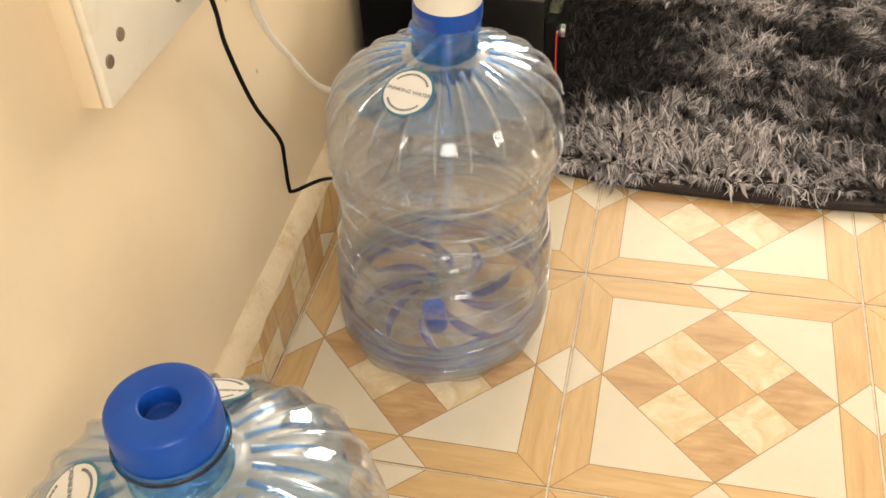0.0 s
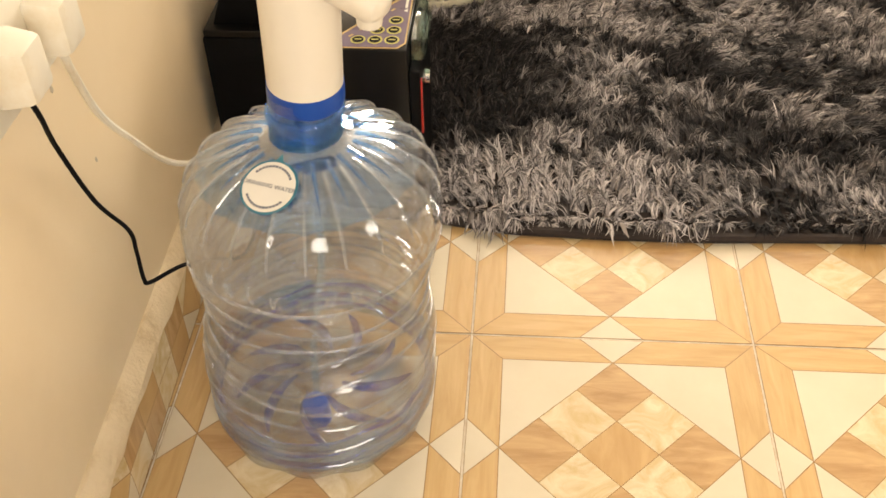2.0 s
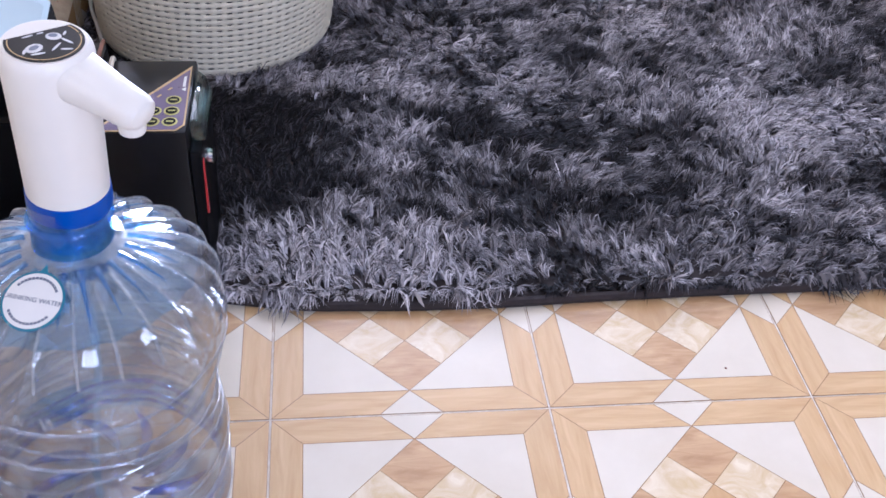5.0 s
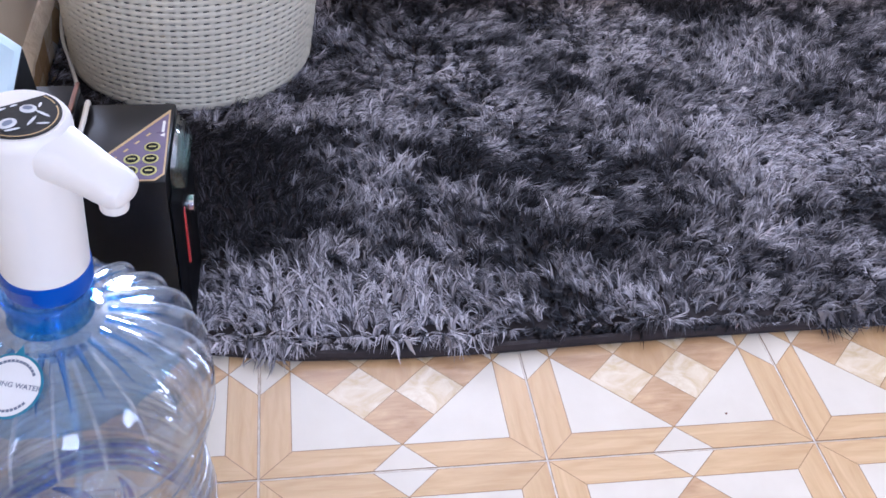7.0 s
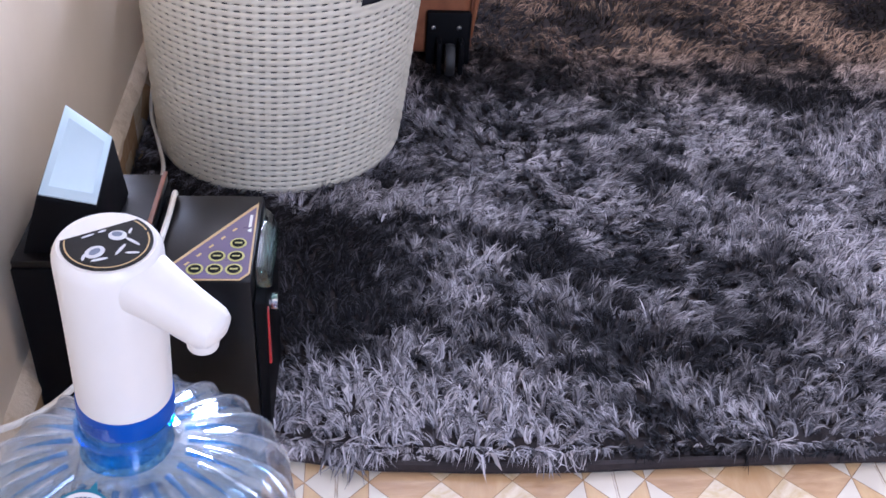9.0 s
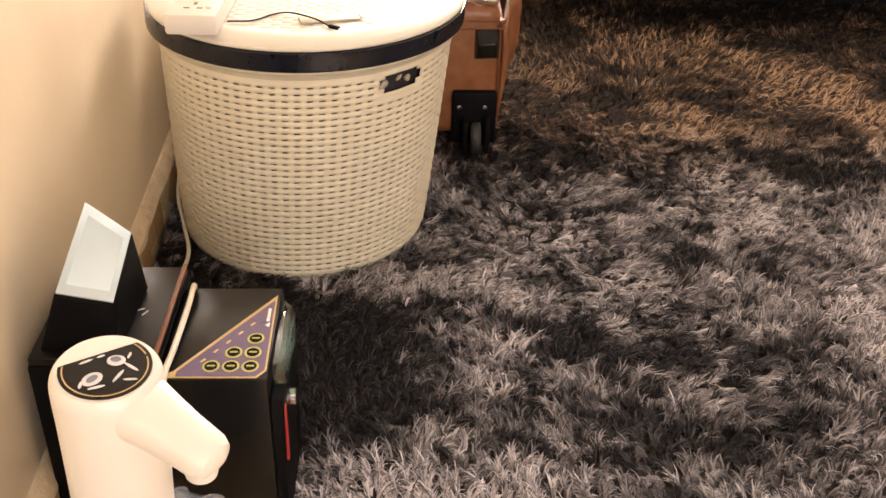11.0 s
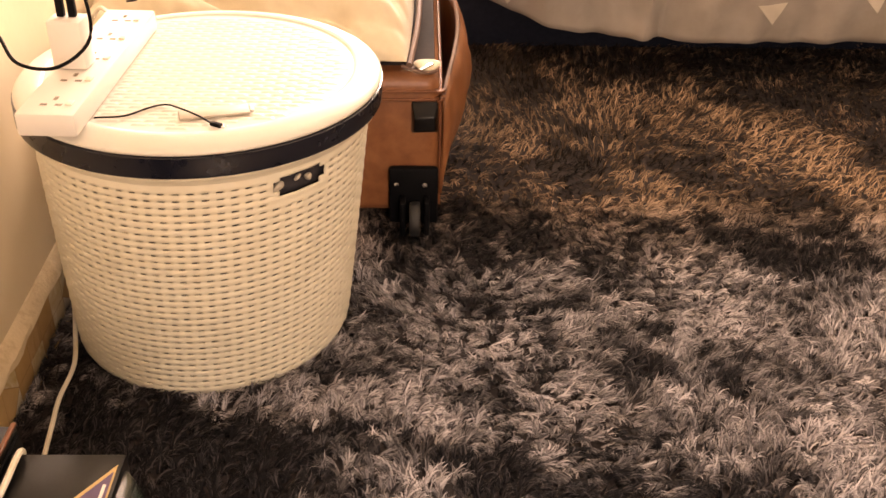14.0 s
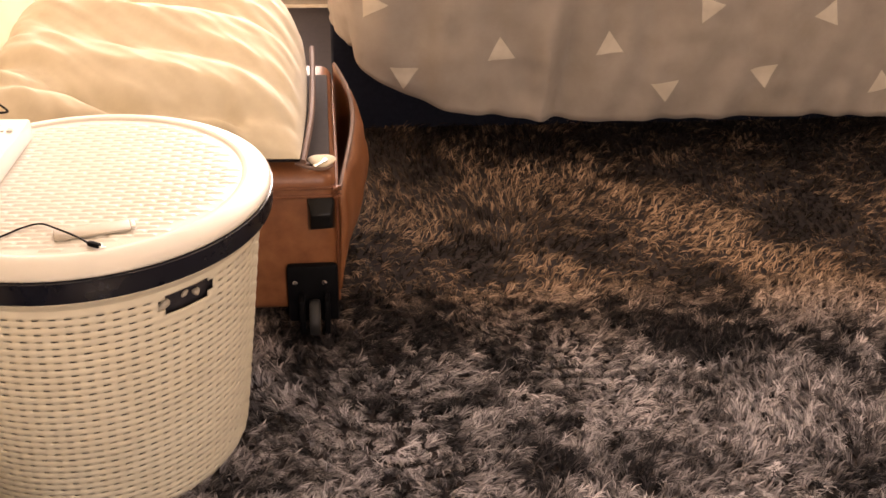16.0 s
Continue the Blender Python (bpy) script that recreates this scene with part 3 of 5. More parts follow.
def water_bottle(x, y, rz, label):
    t = thing("water_bottle", x, y, 0.0, label, "water bottle", "large clear water bottles", rz)
    part("body", lathe(BOTTLE, 176, bottle_wobble), "bottle", t, "clear fluted and ribbed plastic body")
    part("neck", lathe([(0.038, 0.4695), (0.0372, 0.476), (0.0360, 0.500), (0.0358, 0.525), (0.0340, 0.526), (0.0335, 0.505), (0.0335, 0.474)], 48), "neck", t, "blue-tinted clear neck")
    zs_, rs_ = [z for r, z in BOTTLE], [r for r, z in BOTTLE]
    start = max(i for i, z in enumerate(zs_) if z < 0.05)
    rad = lambda a, z: bottle_wobble(a, float(np.interp(z, zs_[start:], rs_[start:])), z)
    for k in range(22):
        a = math.pi * k / 11
        line = [(rad(a, z) * math.cos(a), rad(a, z) * math.sin(a), z) for z in (0.392, 0.410, 0.425, 0.437, 0.447, 0.455, 0.461)]
        part("flute_ridge", tube(line, 0.0022, 6, 2, taper=lambda q: 0.35 + 0.65 * math.sin(math.pi * min(1, q * 1.3 + 0.1)) ** 0.6 if q < 0.7 else 0.9), "ridge", t)
    for i, (h, w, amp) in enumerate(RIBS):
        loop = []
        for q in range(61):
            a = 2 * math.pi * q / 60
            z = h + w * 1.9 + 0.010 * math.sin(a * (1 + i % 2) + i * 1.9) + 0.004 * math.sin(3 * a + i)
            r = rad(a, z) + 0.0002
            loop.append((r * math.cos(a), r * math.sin(a), z))
        part("rib", tube(loop, 0.0018, 6, 1), "bottle", t)
    for k in range(7):
        for c, d in ((-0.35, 1), (0.0, -1), (0.35, 1)):
            a0 = radians(-128 + 11 * k)
            line = []
            for q in (-1, 0, 1):
                a, z = a0 + c * 0.075 + 0.012 * q * d * ((k % 3) - 0.7), 0.352 + 0.0085 * q
                r = rad(a, z) + 0.0003
                line.append((r * math.cos(a), r * math.sin(a), z))
            part("embossed_mark", tube(line, 0.0013, 5, 1), "ridge", t)
    # a second, bluish layer just inside the shoulder
    shoulder = [(r - 0.002, z - 0.001) for r, z in BOTTLE if z > 0.428 and r < 0.12]
    part("shoulder_ring", lathe(shoulder, 176, lambda a, r, z: bottle_wobble(a, r + 0.002, z) - 0.002), "shoulder", t, "bluish inner layer round the neck")
    # bluish band, blue rings and swirls: the hose end's reflections modelled as parts
    foot = [(r - 0.002, z + 0.001) for r, z in BOTTLE if 0.032 < z < 0.10]
    part("foot_ring", lathe(foot, 176, lambda a, r, z: bottle_wobble(a, r + 0.002, z) - 0.002), "shoulder", t, "bluish inner band drawn for blue reflections in the foot")
    for z, sink, thick in ((0.048, 0.006, 0.0044), (0.068, 0.007, 0.0044), (0.090, 0.008, 0.0030)):
        loop = []
        for q in range(73):
            a = 2 * math.pi * q / 72
            r, zz = rad(a, max(z, 0.05)) - sink, z + 0.004 * math.sin(5 * a) + 0.002 * math.sin(11 * a)
            loop.append((r * math.cos(a), r * math.sin(a), zz))
        part("foot_groove", tube(loop, thick, 6, 1, taper=lambda q: 0.45 + 0.55 * math.sin(9 * q + 31 * z) ** 2), "deep_blue", t, "deep blue ring drawn for the hose end's reflection")
    for k in range(9):
        a0 = 2 * math.pi * k / 9
        line = [(q * math.cos(a0 + 9 * (q - 0.03)), q * math.sin(a0 + 9 * (q - 0.03)), 0.048 + 0.10 * (0.118 - q) + 0.006 * (k % 3)) for q in (0.034, 0.055, 0.075, 0.095, 0.112)]
        part("base_swirl", tube(line, 0.0056, 6, 4, taper=lambda q: 0.25 + math.sin(math.pi * q)), "deep_blue", t, "deep blue swirl drawn for the hose end's reflection")
    for k in range(22):
        a = math.pi * (k + 0.5) / 11
        line = [((rad(a, z) - 0.001) * math.cos(a), (rad(a, z) - 0.001) * math.sin(a), z) for z in (0.440, 0.447, 0.454, 0.460, 0.464)]
        part("flute_groove", tube(line, 0.0032, 6, 2, taper=lambda q: 0.15 + 0.85 * q), "shoulder", t, "bluish groove between the flutes")
    part("neck_collar", lathe(fine_profile([(0.0368, 0.496), (0.0398, 0.498), (0.0398, 0.501), (0.0368, 0.5035)], 3), 48), "neck", t)
    return t


def bottle_label(t, ang, z, r, words):
    """A round paper label with a small point, stuck on the shoulder."""
    m = Matrix.Rotation(ang, 4, "Z") @ Matrix.Translation((r, 0, z)) @ Matrix.Rotation(radians(31), 4, "Y") @ Matrix.Rotation(radians(90), 4, "Z")
    poly = [(p[0], p[1]) for p in disc_poly(0.0292, 48)]
    poly[12] = (0.0, 0.0370)
    ob = part("label", moved(prism(poly, 0, 0.0007), m), "teal_print", t, "round white and teal paper label")
    part("label_face", moved(prism(disc_poly(0.0270, 40), 0.0009, 0.0013), m), "white", ob, "white label face")
    lettering("lettering", words, 0.0063, "grey_print", ob, m @ Matrix.Translation((0, 0.001, 0.0015)) @ Matrix.Diagonal((1.05, 1, 1, 1)), "small grey capitals")
    for up in (1, -1):
        bm = bmesh.new()
        for k in range(13):
            a = radians(90 * up - 54 + 9 * k)
            d = Matrix.Translation((0.0222 * math.cos(a), 0.0222 * math.sin(a), 0.0014)) @ Matrix.Rotation(a, 4, "Z")
            b2 = box(-0.0012, 0.0012, -0.0014, 0.0014, 0, 0.0003)
            moved(b2, m @ d)
            tmp = bpy.data.meshes.new("tmp")
            b2.to_mesh(tmp)
            b2.free()
            bm.from_mesh(tmp)
            bpy.data.meshes.remove(tmp)
        part("small_print", bm, "grey_print", ob, smooth=False)


LEAN = Matrix(((1.034, 0, 0.066, 0), (0, 1.034, -0.055, 0), (0, 0, 0.99, 0), (0, 0, 0, 1)))  # a soft bottle, sagging a little to one side
STOUT = Matrix.Diagonal((1.034, 1.034, 0.98, 1))


def reshaped(ob, m):
    """Bends every mesh of a thing by m, about its base."""
    for c in ob.children_recursive:
        if c.type == "MESH":
            c.data.transform(m)


BX, BY = -0.1925, -0.1325
bottle = water_bottle(BX, BY, 0, "clear ribbed plastic water bottle with an electric pump on it")
bottle_label(bottle, radians(-107), 0.4560, 0.0800, "DRINKING WATER")
spare = water_bottle(-0.222, -0.762, 40, "clear ribbed plastic water bottle with a blue cap on tiles")
cap = part("cap", moved(lathe(fine_profile([(0.0385, 0.506), (0.0408, 0.507), (0.0415, 0.525), (0.0412, 0.534), (0.0388, 0.5395), (0.031, 0.541), (0.0178, 0.5405), (0.0148, 0.537), (0.0142, 0.524), (0, 0.522)], 4), 64), Matrix.Diagonal((0.93, 0.93, 1, 1))), "blue", spare, "blue plastic cap with a round hollow")
part("seal_ring", lathe([(0.0405, 0.5045), (0.0412, 0.5038), (0.0412, 0.5010), (0.0400, 0.5000)], 48, close=True), "navy", spare)
part("cap_plug", lathe([(0, 0.526), (0.009, 0.5255), (0.010, 0.5235), (0.010, 0.522)], 24), "blue", spare, "blue plug inside the cap")
bottle_label(spare, radians(58), 0.4560, 0.0800, "DRINKING WATER")
bottle_label(spare, radians(165), 0.4560, 0.0800, "DRINKING WATER")

# ---- electric pump on the bottle ----
WATER_Z = 0.338
inner = [(max(r - 0.003, 0), z + 0.002) for r, z in BOTTLE if z < WATER_Z - 0.004]
inner += [(inner[-1][0], WATER_Z), (inner[-1][0] - 0.006, WATER_Z - 0.0015), (0.08, WATER_Z - 0.002), (0, WATER_Z - 0.002)]
tagged(part("water", lathe(inner, 96, lambda a, r, z: bottle_wobble(a, r + 0.003, z) - 0.003 if r > 0.1 and 0.045 < z < 0.33 else r), "water", bottle), "clear still water filling the bottle's lower part")
reshaped(bottle, LEAN)
reshaped(spare, STOUT)
PUMP_AT = (-0.1565, -0.1585, 0.5070)
pump = thing("water_pump", *PUMP_AT, "white electric water pump pushed onto the bottle's neck", "water pump")
part("collar", lathe(fine_profile([(0.0374, 0.0), (0.0392, 0.001), (0.0392, 0.019), (0.038, 0.021), (0.03, 0.021)], 3), 48), "blue", pump, "blue rubber collar")
part("body", lathe(fine_profile([(0.030, 0.0205), (0.0375, 0.0205), (0.0382, 0.023), (0.0386, 0.075), (0.0392, 0.13), (0.0398, 0.159), (0.0393, 0.169), (0.036, 0.1755), (0.031, 0.1765), (0, 0.1765)], 5), 72), "white_plastic", pump, "matt white plastic housing")
SP = radians(-31)
bm = bmesh.new()
prev = None
for s, w, h, zc in ((0.020, 0.0275, 0.020, 0.1545), (0.034, 0.0245, 0.0190, 0.1535), (0.048, 0.0220, 0.0175, 0.1510), (0.068, 0.0195, 0.0155, 0.1465), (0.084, 0.0185, 0.0144, 0.1430), (0.092, 0.0178, 0.0136, 0.1415), (0.098, 0.0148, 0.0110, 0.1408), (0.101, 0.0080, 0.0058, 0.1404)):
    ring = []
    for k in range(24):
        a = 2 * math.pi * k / 24
        c, d = math.cos(a), math.sin(a)
        sq = lambda q: math.copysign(abs(q) ** 0.72, q)
        ring.append(bm.verts.new((s + 0.35 * h * sq(d) * 0.4, w * sq(c), zc + h * sq(d))))
    if prev:
        for k in range(24):
            bm.faces.new((prev[k], prev[(k + 1) % 24], ring[(k + 1) % 24], ring[k]))
    prev = ring
bm.faces.new(prev)
bmesh.ops.recalc_face_normals(bm, faces=bm.faces[:])
spout = part("spout", moved(bm, Matrix.Rotation(SP, 4, "Z")), "white_plastic", pump, "white drooping pouring spout")
tip = lathe(fine_profile([(0, 0.092), (0.006, 0.0915), (0.0105, 0.092), (0.0118, 0.095), (0.0122, 0.108)], 3), 28)
part("spout_tip", moved(tip, Matrix.Rotation(SP, 4, "Z") @ Matrix.Translation((0.084, 0, 0.0275))), "white_plastic", spout)
badge_poly = [p for p in disc_poly(0.0325, 64) if p[1] < 0.0175]
R = Matrix.Rotation(radians(32), 4, "Z")
badge = part("badge", moved(prism(badge_poly, 0.1767, 0.1773), R), "black_gloss", pump, "round black badge with a silver printed motif", smooth=False)
bm = bmesh.new()
ring0 = [p for p in disc_poly(0.0300, 64) if p[1] < 0.0150]
for i in range(len(ring0) - 1):
    (ax, ay), (bx_, by_) = ring0[i], ring0[i + 1]
    if math.hypot(ax - bx_, ay - by_) < 0.006:
        bm.faces.new([bm.verts.new((px * s, py * s, 0.1776)) for px, py, s in ((ax, ay, 1), (bx_, by_, 1), (bx_, by_, 0.965), (ax, ay, 0.965))])
part("badge_ring", moved(bm, R), "gold", badge, smooth=False)
for bx_, by_, w, h, tw in ((-0.012, -0.008, 0.0078, 0.0060, 20), (0.009, 0.003, 0.0066, 0.0056, -30), (-0.021, -0.010, 0.0035, 0.0012, 60), (-0.012, -0.017, 0.0060, 0.0012, -8), (0.019, 0.004, 0.0034, 0.0010, 50),
                           (0.016, -0.008, 0.0012, 0.0070, 25), (0.005, -0.013, 0.0070, 0.0012, 38), (0.011, -0.020, 0.0050, 0.0010, -25), (-0.010, 0.0115, 0.0050, 0.0009, 4), (0.001, 0.0122, 0.0030, 0.0009, 0)):
    b2 = moved(prism([(p[0] * w, p[1] * h) for p in disc_poly(1, 14)], 0.1774, 0.1778), R @ Matrix.Translation((bx_, by_, 0)) @ Matrix.Rotation(radians(tw), 4, "Z"))
    part("badge_motif", b2, "silver_print", badge, smooth=False)
for bx_, by_, w, h, tw in ((-0.012, -0.008, 0.0046, 0.0028, 20), (0.009, 0.004, 0.0038, 0.0026, -30)):
    b2 = moved(prism([(p[0] * w, p[1] * h) for p in disc_poly(1, 14)], 0.1780, 0.1783), R @ Matrix.Translation((bx_, by_, 0)) @ Matrix.Rotation(radians(tw), 4, "Z"))
    part("badge_motif_eye", b2, "grey_print", badge, smooth=False)
pump.matrix_world = pose(*PUMP_AT, 3.4, 3.6, 0)
inv = pump.matrix_world.inverted()
hose = [(-0.160, -0.159, 0.50), (-0.158, -0.172, 0.43), (-0.152, -0.205, 0.33), (-0.168, -0.232, 0.22), (-0.169, -0.250, 0.135)]
part("tube", tube([inv @ Vector(q) for q in hose], 0.0042, 10, 8), "hose", pump, "clear bluish suction hose")
part("tube_end", moved(lathe(fine_profile([(0, -0.016), (0.009, -0.0155), (0.0115, -0.012), (0.0115, 0.013), (0.010, 0.017), (0, 0.018)], 3), 24), inv @ Matrix.Translation((-0.1695, -0.2545, 0.128)) @ Matrix.Rotation(radians(14), 4, "X") @ Matrix.Scale(1.3, 4)), "blue", pump, "blue plastic hose end")
# ---- socket, plugs and cords on the wall ----
sock = thing("wall_socket", wall_x(-0.308), -0.308, 0.661, "aged white double wall socket on a raised box", "wall socket")
part("back_box", box(0.0005, 0.024, -0.176, 0.176, -0.093, 0.093, 0.003), "wall", sock, "cream painted back box")
plate = part("face_plate", box(0.0245, 0.034, -0.175, 0.175, -0.092, 0.092, 0.003), "old_plastic", sock, "white face plate")
for yy, zz in ((-0.160, -0.052), (-0.133, -0.040), (-0.02, -0.06)):
    part("screw", moved(lathe(fine_profile([(0.0065, 0), (0.006, 0.0015), (0.003, 0.002), (0, 0.0015)], 2), 16), Matrix.Translation((0.034, yy, zz)) @ Matrix.Rotation(radians(90), 4, "Y")), "wheel_face", plate, "rusty screw head")


def wall_plug(x, y, z, label):
    t = thing("wall_plug", x, y, z, label, "plug", "plugs in the wall socket")
    part("plug_body", hexa([(0, -0.026, -0.03), (0.036, -0.021, -0.026), (0.036, 0.021, -0.026), (0, 0.026, -0.03), (0, -0.026, 0.03), (0.036, -0.021, 0.024), (0.036, 0.021, 0.024), (0, 0.026, 0.03)], 0.006), "old_plastic", t)
    part("cord_collar", tube([(0.016, 0, -0.026), (0.016, 0, -0.036)], 0.006, 10, 1), "old_plastic", t)
    return t


wall_plug(wall_x(-0.3) + 0.035, -0.297, 0.622, "white three-pin plug in the socket with a black cord")
wall_plug(wall_x(-0.2) + 0.035, -0.208, 0.618, "white three-pin plug in the socket with a white cord")
WX = WALL_X
black_cord = tube([(WX + 0.060, -0.297, 0.588), (WX + 0.050, -0.272, 0.553), (WX + 0.030, -0.228, 0.486), (WX + 0.028, -0.186, 0.384), (WX + 0.026, -0.128, 0.293), (WX + 0.026, -0.125, 0.255), (WX + 0.028, -0.131, 0.216), (WX + 0.034, -0.128, 0.208),
                   (WX + 0.065, -0.092, 0.205), (WX + 0.085, -0.03, 0.16), (WX + 0.085, 0.08, 0.07), (WX + 0.08, 0.20, 0.05), (WX + 0.075, 0.26, 0.06)], 0.0027, 8, 6)
tagged(part("black_cord", black_cord, "black"), "thin black mains cord hanging from the wall plug", "cord")
white_cord = tube([(WX + 0.056, -0.208, 0.584), (WX + 0.048, -0.185, 0.545), (WX + 0.036, -0.135, 0.465), (WX + 0.034, -0.075, 0.39), (WX + 0.036, 0.035, 0.270), (WX + 0.09, 0.13, 0.225), (WX + 0.165, 0.215, 0.265), (-0.238, 0.244, 0.308), (-0.236, 0.275, 0.3175), (-0.234, 0.31, 0.3178),
                   (-0.232, 0.40, 0.3178), (-0.233, 0.463, 0.3165), (-0.243, 0.482, 0.27), (-0.29, 0.55, 0.10), (-0.335, 0.70, 0.05), (-0.353, 0.815, 0.045), (-0.361, 0.88, 0.045), (-0.362, 0.97, 0.046), (-0.391, 1.078, 0.05), (-0.424, 1.20, 0.06), (-0.428, 1.36, 0.15), (-0.425, 1.42, 0.40), (-0.36, 1.40, 0.535), (-0.31, 1.335, 0.545)], 0.0042, 8, 6)
tagged(part("white_cord", white_cord, "old_plastic"), "white extension lead running across the black box and up", "cord")

# ---- amplifier box, second box, small unit with a pale panel ----
amp = thing("amplifier", -0.157, 0.363, 0.012, "black amplifier box with a purple sticker, standing on the rug", "amplifier")
AZ = 0.300
part("cabinet", box(-0.088, 0.050, -0.102, 0.102, 0.0, AZ, 0.004), "black_gloss", amp, "black vinyl covered cabinet")
front = part("front_panel", hexa([(0.0505, -0.097, 0.0), (0.062, -0.09, 0.01), (0.062, 0.09, 0.01), (0.0505, 0.097, 0.0), (0.0505, -0.097, 0.262), (0.066, -0.088, 0.255), (0.066, 0.088, 0.255), (0.0505, 0.097, 0.262)], 0.004), "black", amp, "black front panel")
part("glass_lens", hexa([(0.051, -0.07, 0.2625), (0.073, -0.060, 0.258), (0.073, 0.075, 0.258), (0.051, 0.085, 0.2625), (0.051, -0.068, 0.296), (0.066, -0.055, 0.289), (0.066, 0.07, 0.289), (0.051, 0.083, 0.296)], 0.004), "acrylic", amp, "greenish smoked clear lens")
part("red_trim", box(0.0635, 0.0675, -0.08, -0.070, 0.14, 0.235, 0.001), "red", front, "red trim strip")
knob = part("knob", moved(lathe(fine_profile([(0.0125, 0), (0.0125, 0.010), (0.0115, 0.0125), (0, 0.0125)], 3), 28, lambda a, r, z: r * (1 + 0.02 * math.cos(18 * a))), Matrix.Translation((0.064, -0.035, 0.215)) @ Matrix.Rotation(radians(90), 4, "Y")), "chrome", front, "chrome volume knob")
SZ = AZ + 0.0005
stick = part("sticker", prism([(-0.086, -0.094), (0.036, -0.094), (0.0475, -0.080), (0.0445, 0.078), (-0.071, -0.082), (-0.086, -0.088)], SZ, SZ + 0.0006), "gold", amp, "triangular sticker", smooth=False)
stick_face = part("sticker_face", prism([(-0.066, -0.0915), (0.0345, -0.0915), (0.0450, -0.079), (0.0425, 0.066), (-0.066, -0.083)], SZ + 0.0008, SZ + 0.0012), "purple", stick, "purple sticker face", smooth=False)
for cx, cy in ((0.026, -0.073), (0.001, -0.073), (-0.024, -0.073), (0.026, -0.046), (0.001, -0.046), (0.026, -0.018)):
    part("sticker_symbol", prism(disc_poly(0.0112, 20, cx, cy), SZ + 0.0014, SZ + 0.0017), "olive", stick, smooth=False)
    part("sticker_symbol_centre", prism(disc_poly(0.0084, 18, cx, cy), SZ + 0.0019, SZ + 0.0021), "black", stick, smooth=False)
    part("sticker_symbol_bar", box(cx - 0.005, cx + 0.005, cy - 0.0014, cy + 0.0014, SZ + 0.0022, SZ + 0.0025), "olive", stick, smooth=False)
for k in range(5):
    part("sticker_bar", moved(box(-0.004, 0.004, -0.0016, 0.0016, SZ + 0.0014, SZ + 0.0017), Matrix.Translation((-0.036 + 0.0135 * k, -0.062 + 0.0185 * k, 0)) @ Matrix.Rotation(radians(54), 4, "Z")), "gold", stick, smooth=False)
part("sticker_mark", prism([(0.0345, 0.010), (0.0405, 0.006), (0.0405, 0.016)], SZ + 0.0014, SZ + 0.0017), "white", stick, smooth=False)
part("sticker_mark_bar", box(0.0355, 0.0395, 0.018, 0.046, SZ + 0.0014, SZ + 0.0017), "white", stick, smooth=False)

for o in (stick, *stick.children_recursive):
    o.data.transform(Matrix.Diagonal((1, 1.055, 1, 1)))

crate = thing("speaker_box", -0.3245, 0.390, 0.012, "black glossy speaker box beside the amplifier on the rug", "speaker")
part("cabinet", box(-0.090, 0.078, -0.105, 0.112, 0.0, 0.300, 0.004), "black", crate)
part("top_panel", box(-0.088, 0.076, -0.103, 0.110, 0.3005, 0.3125, 0.003), "black_gloss", crate, "glossy dark top panel")
part("edge_strip", box(0.070, 0.0765, -0.1045, 0.1115, 0.3130, 0.3170, 0.001), "piping", crate)
for k, (a, b, r_) in enumerate(((0.018, 0.02, 25), (0.026, 0.03, -20), (0.034, 0.022, 30), (0.042, 0.034, -15), (0.05, 0.026, 20), (0.045, -0.06, -10))):
    part("scribble", moved(box(-0.006, 0.006, -0.0011, 0.0011, 0.3127, 0.3131), Matrix.Translation((a - 0.01, b - 0.03, 0)) @ Matrix.Rotation(radians(r_ + 40), 4, "Z")), "silver_print", crate, smooth=False)
unit = thing("small_speaker", -0.34, 0.36, 0.3255, "small black tilted unit with a glossy panel painted sky-reflection blue", "speaker")
ux, uy, uz = -0.34, 0.36, 0.3255


def rel(p, o):
    return tuple(a - b for a, b in zip(p, o))


O = (ux, uy, uz)
low = [(-0.400, 0.300, 0.3255), (-0.298, 0.304, 0.3255), (-0.292, 0.445, 0.3255), (-0.362, 0.440, 0.3255)]
top = [(-0.366, 0.299, 0.414), (-0.296, 0.304, 0.396), (-0.298, 0.432, 0.423), (-0.351, 0.425, 0.476)]
part("housing", hexa([rel(p, O) for p in low + top], 0.003), "black", unit, "black plastic housing")
nrm = (Vector(top[1]) - Vector(top[0])).cross(Vector(top[3]) - Vector(top[0])).normalized()
cen = sum((Vector(p) for p in top), Vector()) / 4
up_ = [tuple(cen + (Vector(p) - cen) * 0.96 + nrm * 0.001) for p in top]
up2 = [tuple(Vector(p) + nrm * 0.004) for p in up_]
part("panel", hexa([rel(p, O) for p in up_ + up2], 0.001), "pale_panel", unit, "glossy panel painted sky-reflection blue")

# ---- laundry basket ----
KX, KY, KZ = -0.149, 1.166, 0.012
BAS_H, BR0, BR1 = 0.469, 0.252, 0.280
LR = 0.2925  # the lid and its band stand out past the wall
basket = thing("laundry_basket", KX, KY, KZ, "cream woven-pattern plastic laundry basket with a lid on the rug", "laundry basket")
ROWS, COLS, SUB = 33, 80, 4


def basket_radius(z):
    t = z / BAS_H
    return BR0 + (BR1 - BR0) * (t ** 0.85) - 0.010 * max(0, 1 - z / 0.03) ** 2


SLOT = [(radians(-58.5), radians(-38.5)), (radians(121.5), radians(141.5))]


def s_in(a):
    return any(s0 + 0.03 < a < s1 - 0.03 for s0, s1 in SLOT)


